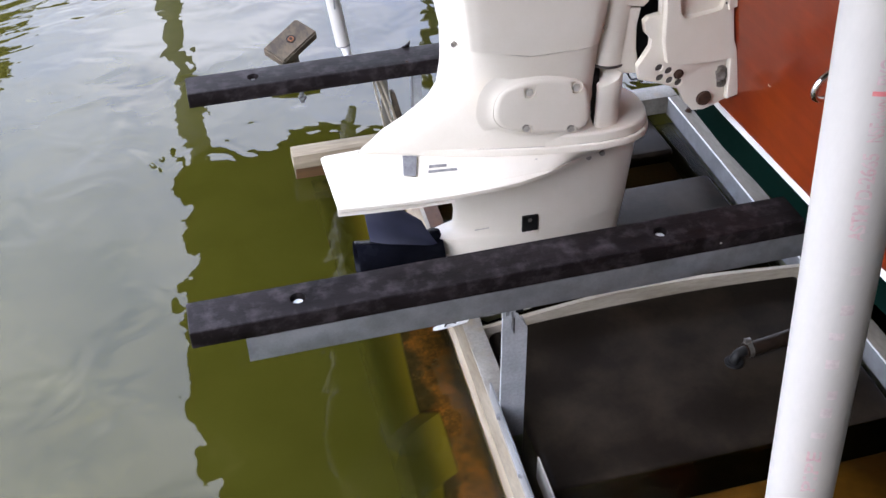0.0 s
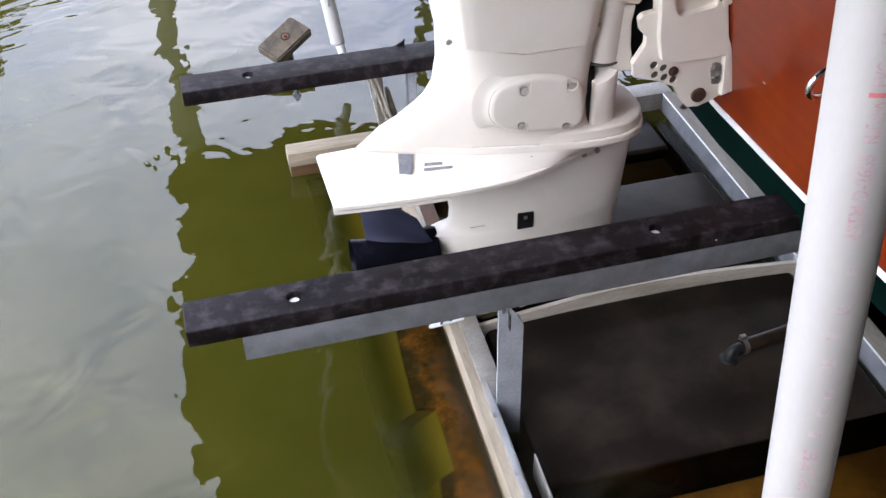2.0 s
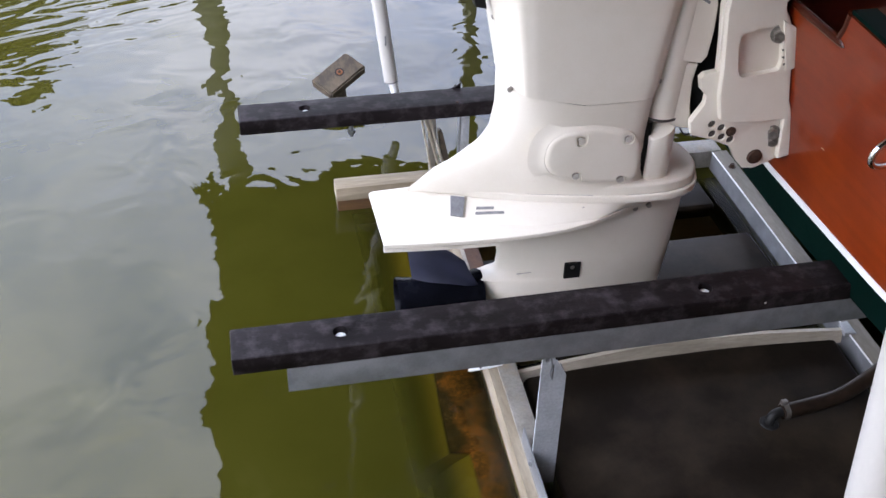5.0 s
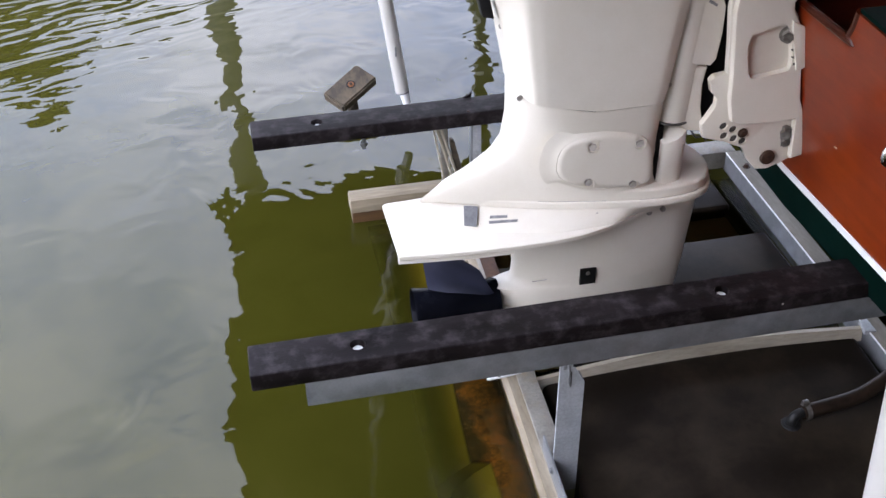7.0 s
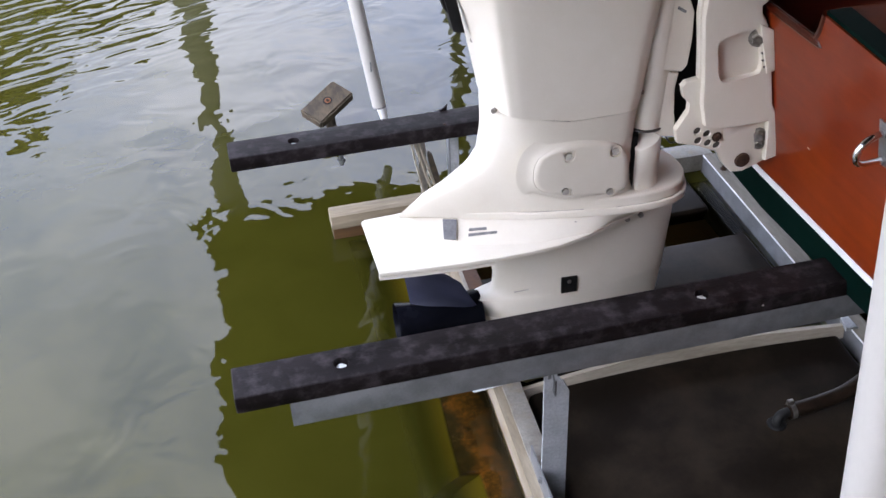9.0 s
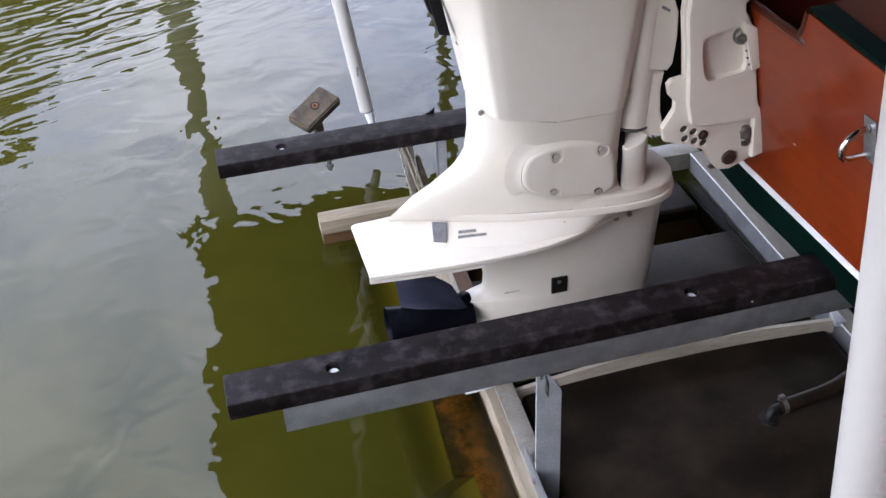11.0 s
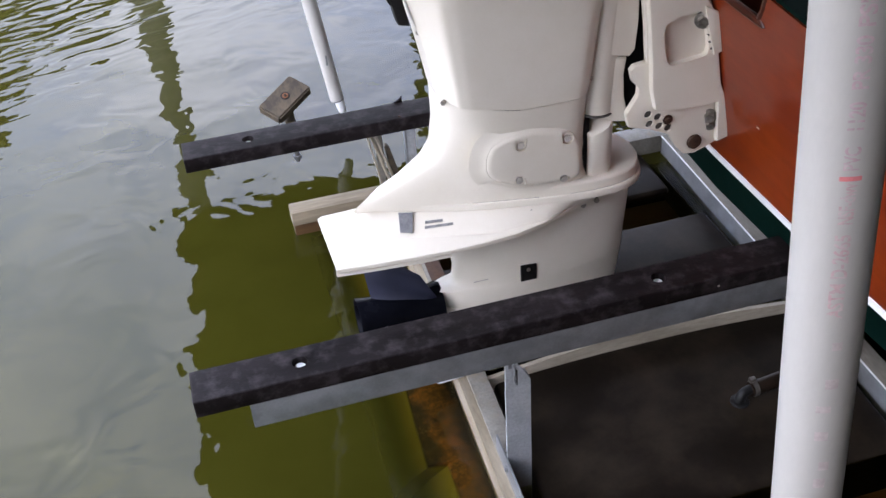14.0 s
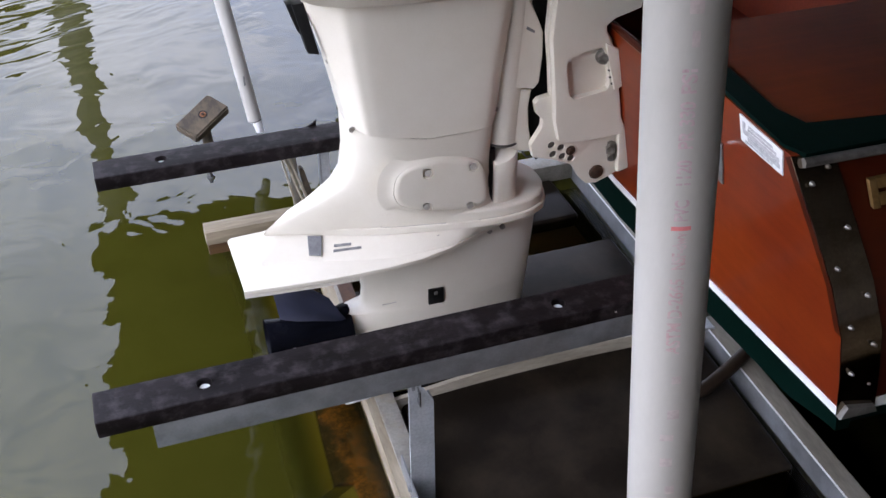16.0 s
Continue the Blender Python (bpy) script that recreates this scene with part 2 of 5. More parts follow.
M_WELL = simple("shaded_mahogany_well", (0.12, 0.017, 0.008), (0.18, 0.03, 0.011), 8, (0.4, 0.6))

# rusted steel, yellow algae on the flank; murky-water haze painted in deeper down
M_RUST, _nt, _b = mat_nodes("submerged_rusty_steel")
_geo = _nt.nodes.new("ShaderNodeNewGeometry")
_sep = _nt.nodes.new("ShaderNodeSeparateXYZ")
_nt.links.new(_geo.outputs["Position"], _sep.inputs["Vector"])


def span(value, lo, hi):
    n = _nt.nodes.new("ShaderNodeMapRange")
    n.inputs["From Min"].default_value, n.inputs["From Max"].default_value = lo, hi
    _nt.links.new(value, n.inputs["Value"])
    return n.outputs["Result"]


_dark = ramp(_nt, noise_tex(_nt, 30, 6, 0.7), [(0.35, (0.02, 0.012, 0.006)), (0.6, (0.06, 0.03, 0.012)), (0.72, (0.16, 0.1, 0.05))])
_orange = ramp(_nt, noise_tex(_nt, 26, 8, 0.75), [(0.34, (0.04, 0.018, 0.007)), (0.5, (0.15, 0.058, 0.016)), (0.64, (0.33, 0.11, 0.022)), (0.78, (0.17, 0.075, 0.025))])
_wob = _nt.nodes.new("ShaderNodeMath")
_wob.operation = "MULTIPLY_ADD"
_wob.inputs[1].default_value = 0.12
_nt.links.new(noise_tex(_nt, 9, 4, 0.6), _wob.inputs[0])
_nt.links.new(_sep.outputs["X"], _wob.inputs[2])
_in = mixc(_nt, span(_wob.outputs[0], 0.345, 0.368), g(0), g(1))
_in = mixc(_nt, span(_wob.outputs[0], 0.405, 0.44), _in, g(0))
_c = mixc(_nt, _in, _dark, _orange)
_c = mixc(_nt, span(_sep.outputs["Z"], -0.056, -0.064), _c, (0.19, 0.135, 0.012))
# water haze in the colour: towards dull olive with depth
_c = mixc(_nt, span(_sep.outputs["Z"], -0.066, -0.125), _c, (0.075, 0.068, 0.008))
_nt.links.new(_c, _b.inputs["Base Color"])
_b.inputs["Roughness"].default_value = 0.9

# lake bed: olive silt
M_BED = simple("olive_silt", (0.033, 0.0285, 0.0038), (0.045, 0.0385, 0.0058), 1.3, (0.9, 1.0), 0, 25, 0.002)

LAP_SCALE, LAP_LO, LAP_HI = 4.9, 0.0012, 0.0078
# water: clear surface film over the silt, mirror by Fresnel, ripples
M_WATER = bpy.data.materials.new("lake_water")
M_WATER.use_nodes = True
_nt = M_WATER.node_tree
_nt.nodes.clear()
_out = _nt.nodes.new("ShaderNodeOutputMaterial")
_mix = _nt.nodes.new("ShaderNodeMixShader")
_tr = _nt.nodes.new("ShaderNodeBsdfTransparent")
_tr.inputs["Color"].default_value = (0.8, 0.8, 0.5, 1)
_gl = _nt.nodes.new("ShaderNodeBsdfGlossy")
_gl.inputs["Roughness"].default_value = 0.012
_fr = _nt.nodes.new("ShaderNodeFresnel")
_fr.inputs["IOR"].default_value = 1.34
_geo = _nt.nodes.new("ShaderNodeNewGeometry")
_sep = _nt.nodes.new("ShaderNodeSeparateXYZ")
_nt.links.new(_geo.outputs["Position"], _sep.inputs["Vector"])


def ripple(scale, detail, distortion, vector):
    n = _nt.nodes.new("ShaderNodeTexNoise")
    n.inputs["Scale"].default_value, n.inputs["Detail"].default_value, n.inputs["Distortion"].default_value = scale, detail, distortion
    _nt.links.new(vector, n.inputs["Vector"])
    return n.outputs["Fac"]


def remap(value, lo, hi, to_lo, to_hi):
    n = _nt.nodes.new("ShaderNodeMapRange")
    for k, v in zip(("From Min", "From Max", "To Min", "To Max"), (lo, hi, to_lo, to_hi)):
        n.inputs[k].default_value = v
    _nt.links.new(value, n.inputs["Value"])
    return n.outputs["Result"]


def sums(op, a, b, c=None):
    n = _nt.nodes.new("ShaderNodeMath")
    n.operation = op
    for i, v in enumerate((a, b, c)):
        if isinstance(v, (int, float)):
            n.inputs[i].default_value = v
        elif v is not None:
            _nt.links.new(v, n.inputs[i])
    return n.outputs[0]


# wind ripples on the open lake run slantwise; nearer, round lapping wavelets in patches
_mp = _nt.nodes.new("ShaderNodeMapping")
_mp.vector_type = "TEXTURE"
_mp.inputs["Rotation"].default_value = (0, 0, radians(20))
_mp.inputs["Scale"].default_value = (1.7, 0.62, 1)
_nt.links.new(_geo.outputs["Position"], _mp.inputs["Vector"])
_pos = _geo.outputs["Position"]
_off = sums("MULTIPLY_ADD", _sep.outputs["X"], -0.5, _sep.outputs["Y"])
_wind = sums("MULTIPLY", ripple(7.0, 1.2, 0.6, _mp.outputs["Vector"]), remap(_off, 2.55, 3.5, 0.0003, 0.0135))
_lap = sums("MULTIPLY", ripple(LAP_SCALE, 2.0, 0.5, _pos), remap(ripple(1.9, 1.5, 0.0, _pos), 0.36, 0.64, LAP_LO, LAP_HI))
_lap = sums("MULTIPLY", _lap, remap(_sep.outputs["X"], -0.85, -0.45, 0.35, 1.0))
_swell = sums("MULTIPLY_ADD", ripple(3.2, 2.0, 0.0, _pos), 0.0011, _lap)
_fine = sums("MULTIPLY_ADD", ripple(30.0, 1.0, 0.0, _pos), 0.0001, _swell)
_bp = _nt.nodes.new("ShaderNodeBump")
_bp.inputs["Filter Width"].default_value = 1.5
_bp.inputs["Strength"].default_value = 1.0
_bp.inputs["Distance"].default_value = 1.0
_nt.links.new(sums("ADD", _wind, _fine), _bp.inputs["Height"])
_nt.links.new(_bp.outputs["Normal"], _gl.inputs["Normal"])
_nt.links.new(_bp.outputs["Normal"], _fr.inputs["Normal"])
_nt.links.new(_fr.outputs["Fac"], _mix.inputs["Fac"])
# turbid open water hides the bed; over the shallow lift it is clearer
_murk = _nt.nodes.new("ShaderNodeBsdfDiffuse")
_nt.links.new(ramp(_nt, ripple(4.0, 3.0, 0.4, _pos), [(0.35, (0.0245, 0.0232, 0.0029)), (0.62, (0.0282, 0.0267, 0.0036)), (0.78, (0.04, 0.0375, 0.008))]), _murk.inputs["Color"])
_mx = _nt.nodes.new("ShaderNodeMapRange")
_mx.inputs["From Min"].default_value, _mx.inputs["From Max"].default_value = 0.26, 0.15
_nt.links.new(_sep.outputs["X"], _mx.inputs["Value"])
_my = _nt.nodes.new("ShaderNodeMapRange")
_my.inputs["From Min"].default_value, _my.inputs["From Max"].default_value = 1.02, 1.1
_nt.links.new(_sep.outputs["Y"], _my.inputs["Value"])
_mm = _nt.nodes.new("ShaderNodeMath")
_mm.operation = "MAXIMUM"
_nt.links.new(_mx.outputs["Result"], _mm.inputs[0])
_nt.links.new(_my.outputs["Result"], _mm.inputs[1])
_body = _nt.nodes.new("ShaderNodeMixShader")
_nt.links.new(_mm.outputs[0], _body.inputs["Fac"])
_nt.links.new(_tr.outputs["BSDF"], _body.inputs[1])
_nt.links.new(_murk.outputs["BSDF"], _body.inputs[2])
_nt.links.new(_body.outputs["Shader"], _mix.inputs[1])
_nt.links.new(_gl.outputs["BSDF"], _mix.inputs[2])
_nt.links.new(_mix.outputs["Shader"], _out.inputs["Surface"])


# ---- mesh helpers ----
def thing(name, base, label, category, group="", kind=""):
    e = new(name)
    e.empty_display_size = 0.05
    e.location = base
    return tagged(e, label, category, group, kind)


def root_of(ob):
    v = Vector((0, 0, 0))
    while ob:
        v += ob.location
        ob = ob.parent
    return v


def to_mesh(name, bm, material, angle=35):
    me = bpy.data.meshes.new(name)
    bmesh.ops.recalc_face_normals(bm, faces=bm.faces)
    bm.to_mesh(me)
    bm.free()
    me.materials.append(material)
    me.shade_smooth()
    me.set_sharp_from_angle(angle=radians(angle))
    return me


def part(name, bm, material, parent, label="", angle=35):
    """One mesh, drawn in world metres, under a thing or a part."""
    off = root_of(parent)
    bmesh.ops.translate(bm, verts=bm.verts, vec=-off)
    ob = new(name, to_mesh(name, bm, material, angle))
    ob.parent = parent
    if label:
        ob["label"] = label
    return ob


def solid(name, bm, material, label="", category="", kind="", group="", angle=35):
    return tagged(new(name, to_mesh(name, bm, material, angle)), label, category, group, kind)


def add_box(bm, lo, hi, bevel=0.0, segs=2):
    r = bmesh.ops.create_cube(bm, size=1)
    vs = r["verts"]
    for v in vs:
        v.co = Vector([lo[i] + (v.co[i] + 0.5) * (hi[i] - lo[i]) for i in range(3)])
    if bevel:
        es = list({e for v in vs for e in v.link_edges})
        bmesh.ops.bevel(bm, geom=es, offset=bevel, segments=segs, affect="EDGES", profile=0.6)
    return bm


def box(lo, hi, bevel=0.0, segs=2):
    return add_box(bmesh.new(), lo, hi, bevel, segs)


def add_prism(bm, outline, axis, a, b, bevel=0.0, segs=2):
    """A flat outline, pushed from a to b along an axis. Outline pairs: (y, z), (x, z) or (x, y)."""
    def at(p, d):
        return {"x": (d, p[0], p[1]), "y": (p[0], d, p[1]), "z": (p[0], p[1], d)}[axis]
    va = [bm.verts.new(at(p, a)) for p in outline]
    vb = [bm.verts.new(at(p, b)) for p in outline]
    fs = [bm.faces.new(va), bm.faces.new(vb[::-1])]
    n = len(outline)
    for i in range(n):
        fs.append(bm.faces.new((va[i], vb[i], vb[(i + 1) % n], va[(i + 1) % n])))
    if bevel:
        bmesh.ops.recalc_face_normals(bm, faces=fs)
        es = list({e for f in fs[:2] for e in f.edges})
        bmesh.ops.bevel(bm, geom=es, offset=bevel, segments=segs, affect="EDGES", profile=0.6)
    return bm


def prism(outline, axis, a, b, bevel=0.0, segs=2):
    return add_prism(bmesh.new(), outline, axis, a, b, bevel, segs)


def frame_of(d):
    d = d.normalized()
    u = d.orthogonal().normalized()
    return u, d.cross(u)


def add_cyl(bm, p0, p1, r0, r1=None, segs=20, bevel=0.0):
    p0, p1 = Vector(p0), Vector(p1)
    r1 = r0 if r1 is None else r1
    u, v = frame_of(p1 - p0)
    rings = []
    for p, r in ((p0, r0), (p1, r1)):
        rings.append([bm.verts.new(p + (u * math.cos(k) + v * math.sin(k)) * r) for k in [2 * math.pi * i / segs for i in range(segs)]])
    fs = [bm.faces.new(rings[0]), bm.faces.new(rings[1][::-1])]
    for i in range(segs):
        j = (i + 1) % segs
        bm.faces.new((rings[0][i], rings[1][i], rings[1][j], rings[0][j]))
    if bevel:
        es = list({e for f in fs for e in f.edges})
        bmesh.ops.bevel(bm, geom=es, offset=bevel, segments=2, affect="EDGES", profile=0.6)
    return bm


def cyl(p0, p1, r0, r1=None, segs=20, bevel=0.0):
    return add_cyl(bmesh.new(), p0, p1, r0, r1, segs, bevel)


def loft(rings, closed_ends=True, bm=None):
    bm = bm or bmesh.new()
    vr = [[bm.verts.new(p) for p in r] for r in rings]
    n = len(rings[0])
    for a, b in zip(vr, vr[1:]):
        for i in range(n):
            j = (i + 1) % n
            bm.faces.new((a[i], a[j], b[j], b[i]))
    if closed_ends:
        bm.faces.new(vr[0][::-1])
        bm.faces.new(vr[-1])
    return bm


def tube(points, radius, segs=16, bm=None):
    pts = [Vector(p) for p in points]
    rings = []
    u = None
    for i, p in enumerate(pts):
        d = (pts[min(i + 1, len(pts) - 1)] - pts[max(i - 1, 0)]).normalized()
        u = d.orthogonal().normalized() if u is None else (u - d * u.dot(d)).normalized()
        v = d.cross(u)
        r = radius[i] if isinstance(radius, (list, tuple)) else radius
        rings.append([p + (u * math.cos(k) + v * math.sin(k)) * r for k in [2 * math.pi * s / segs for s in range(segs)]])
    return loft(rings, True, bm)


def revolve(profile, origin, axis, segs=28):
    """Profile pairs (along the axis, radius), turned about the axis at origin."""
    o, d = Vector(origin), Vector(axis).normalized()
    u, v = frame_of(d)
    rings = [[o + d * a + (u * math.cos(k) + v * math.sin(k)) * r for k in [2 * math.pi * s / segs for s in range(segs)]] for a, r in profile]
    return loft(rings, True)


def smooth_path(pts, n=8):
    """Catmull-Rom through the points."""
    p = [Vector(q) for q in pts]
    p = [2 * p[0] - p[1]] + p + [2 * p[-1] - p[-2]]
    out = []
    for i in range(1, len(p) - 2):
        for k in range(n):
            t = k / n
            out.append(0.5 * ((2 * p[i]) + (p[i + 1] - p[i - 1]) * t + (2 * p[i - 1] - 5 * p[i] + 4 * p[i + 1] - p[i + 2]) * t * t + (3 * p[i] - p[i - 1] - 3 * p[i + 1] + p[i + 2]) * t ** 3))
    out.append(p[-2])
    return out


def cut(bm, cutters):
    """The solid bm less the cutter solids."""
    a = bpy.data.objects.new("a", bpy.data.meshes.new("a"))
    scene.collection.objects.link(a)
    bmesh.ops.recalc_face_normals(bm, faces=bm.faces)
    bm.to_mesh(a.data)
    bm.free()
    tools = []
    for c in cutters:
        bmesh.ops.recalc_face_normals(c, faces=c.faces)
        o = bpy.data.objects.new("c", bpy.data.meshes.new("c"))
        scene.collection.objects.link(o)
        c.to_mesh(o.data)
        c.free()
        mod = a.modifiers.new("cut", "BOOLEAN")
        mod.operation, mod.object, mod.solver = "DIFFERENCE", o, "EXACT"
        tools.append(o)
    bpy.context.view_layer.update()
    me = bpy.data.meshes.new_from_object(a.evaluated_get(bpy.context.evaluated_depsgraph_get()))
    out = bmesh.new()
    out.from_mesh(me)
    for o in [a] + tools:
        bpy.data.objects.remove(o)
    return out


def bolt(parent, p, d, r, h, material, name="bolt", label=""):
    """A hex-headed bolt with a washer, standing on p along d."""
    p, d = Vector(p), Vector(d).normalized()
    bm = cyl(p, p + d * h * 0.25, r * 1.5, segs=16)
    add_cyl(bm, p + d * h * 0.25, p + d * h, r, r * 0.92, segs=6)
    return part(name, bm, material, parent, label)


# ---- water, bed, shore ----
def build_ground():
    bm = bmesh.new()
    bmesh.ops.create_grid(bm, x_segments=60, y_segments=60, size=1)
    for v in bm.verts:
        v.co.x, v.co.y = 5 * v.co.x + 145 * v.co.x ** 5, 5 * v.co.y + 145 * v.co.y ** 5
    solid("water", bm, M_WATER, "murky olive lake water with small ripples", "water", "structure")
    bm = bmesh.new()
    bmesh.ops.create_grid(bm, x_segments=8, y_segments=8, size=150)
    bmesh.ops.translate(bm, verts=bm.verts, vec=(0, 0, -0.45))
    solid("ground", bm, M_BED, "olive silt lake bed below the water", "lake bed", "structure")
    bm = bmesh.new()
    rng = random.Random(4)
    prof = [(-0.6, 0), (0.5, 2.0), (0.9, 8.0), (1.4, 40.0)]
    rings = []
    for i in range(41):
        x = -90 + i * 4.5
        y0 = 24 + rng.uniform(-1, 1)
        rings.append([(x, y0 + d, z) for z, d in prof])
    vr = [[bm.verts.new(p) for p in r] for r in rings]
    for a, b in zip(vr, vr[1:]):
        for k in range(len(prof) - 1):
            bm.faces.new((a[k], b[k], b[k + 1], a[k + 1]))
    solid("shore_bank", bm, M_GRASS, "grassy lake shore", "bank", "structure")


def build_tree(x, y, h, seed):
    rng = random.Random(seed)
    t = thing("tree", (x, y, 0.9), "leafy olive-green tree on the far shore", "tree", "shore trees")
    top = Vector((x + rng.uniform(-0.3, 0.3), y, 0.8 + h * 0.8))
    bm = tube(smooth_path([(x, y, 0.6), (x + 0.1, y, 0.8 + h * 0.35), top], 4), [0.16 - 0.015 * i for i in range(9)], 8)
    for k in range(7):
        a = rng.uniform(0, 6.28)
        z = 0.9 + h * rng.uniform(0.25, 0.7)
        L = h * rng.uniform(0.18, 0.32)
        tube([(x, y, z), (x + math.cos(a) * L * 0.6, y + math.sin(a) * L * 0.6, z + L * 0.35), (x + math.cos(a) * L, y + math.sin(a) * L, z + L * 0.6)], [0.06, 0.04, 0.015], 5, bm)
    part("trunk", bm, M_BARK, t)
    bm = bmesh.new()
    for k in range(2600):
        a, u = rng.uniform(0, 6.28), rng.random() ** 0.5
        zz = rng.uniform(0.05, 1.0)
        w = h * 0.36 * math.sin(math.pi * min(0.97, zz * 0.85 + 0.12)) * (0.75 + 0.25 * math.sin(3 * a + seed))
        c = Vector((x + math.cos(a) * u * w, y + math.sin(a) * u * w, 0.9 + zz * h))
        s = rng.uniform(0.16, 0.42)
        n = Vector((rng.gauss(0, 1), rng.gauss(0, 1), rng.gauss(0, 1))).normalized()
        e1, e2 = frame_of(n)
        bm.faces.new([bm.verts.new(c + e1 * s * p + e2 * s * q + n * r * s) for p, q, r in ((-1, 0, 0), (-0.2, -0.6, 0.15), (1, 0, 0), (0.1, 0.6, 0.15))])
    part("crown", bm, M_LEAF, t, angle=80)
    return t


# ---- boathouse ----
ROOF_Z = 2.2


def build_boathouse():
    x0, y1 = -0.436, 4.66
    bm = box((x0, -5.0, ROOF_Z), (7.0, y1, ROOF_Z + 0.06))
    for i in range(13):
        x = x0 + 0.07 + i * 0.6
        add_box(bm, (x, -4.95, ROOF_Z - 0.12), (x + 0.04, y1 - 0.4, ROOF_Z))
    add_box(bm, (x0, -5.0, ROOF_Z - 0.14), (x0 + 0.04, y1, ROOF_Z - 0.002))
    add_box(bm, (x0 + 0.04, y1 - 0.04, ROOF_Z - 0.05), (7.0, y1, ROOF_Z - 0.002))
    solid("ceiling", bm, M_ROOF, "dark boarded boathouse roof with rafters", "roof", "structure")
    for x, y, w in ((-0.262, 4.6, 0.075), (1.35, 4.6, 0.046), (3.6, 4.6, 0.046), (6.8, 4.6, 0.046), (6.8, -1.0, 0.046)):
        solid("post", box((x - w, y - w, -0.5), (x + w, y + w if y < 0 else y1 - 0.042, ROOF_Z - 0.002), 0.006), M_POST, "greenish treated timber boathouse post", "post", "structure", "boathouse posts")
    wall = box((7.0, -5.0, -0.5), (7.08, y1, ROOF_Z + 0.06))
    solid("wall_east", wall, M_BOARDS, "added unseen boarded wall", "wall", "structure")
    # unseen wall added to hold back daylight from the south
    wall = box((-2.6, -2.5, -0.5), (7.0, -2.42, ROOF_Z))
    solid("shade_wall_south", wall, M_BOARDS, "added unseen boarded wall", "wall", "structure")
    dock = solid("dock", box((-5.5, -2.40, 0.2), (7.0, -1.29, 0.32)), M_WOOD, "weathered plank dock walkway", "dock", "structure")
    plank = to_mesh("plank", box((-0.068, -0.57, 0.0), (0.068, 0.57, 0.038), 0.003, 1), M_WOOD)
    for i in range(86):
        p = new("plank", plank)
        p.parent = dock
        p.location = (-5.43 + i * 0.1455, -1.835, 0.322)


# ---- boat ----
YC = 0.335


def tx(z):
    """The raked transom's outer face."""
    return 1.039 - 0.2 * (z - 0.66)


SECTION = [(0.0, 0.44), (0.45, 0.468), (0.74, 0.498), (0.872, 0.547), (0.885, 0.593), (0.887, 0.68), (0.883, 0.78), (0.85, 0.87), (0.793, 0.958), (0.755, 1.012), (0.726, 1.055)]
DECK = [(0.726, 1.055), (0.52, 1.067), (0.29, 1.078), (0.0, 1.083)]
BOOT = [(0.0, 0.540), (0.45, 0.555), (0.885, 0.590)]


def boot_z(y):
    for (a, za), (b, zb) in zip(BOOT, BOOT[1:]):
        if y <= b:
            return za + (zb - za) * (y - a) / (b - a)
    return BOOT[-1][1]


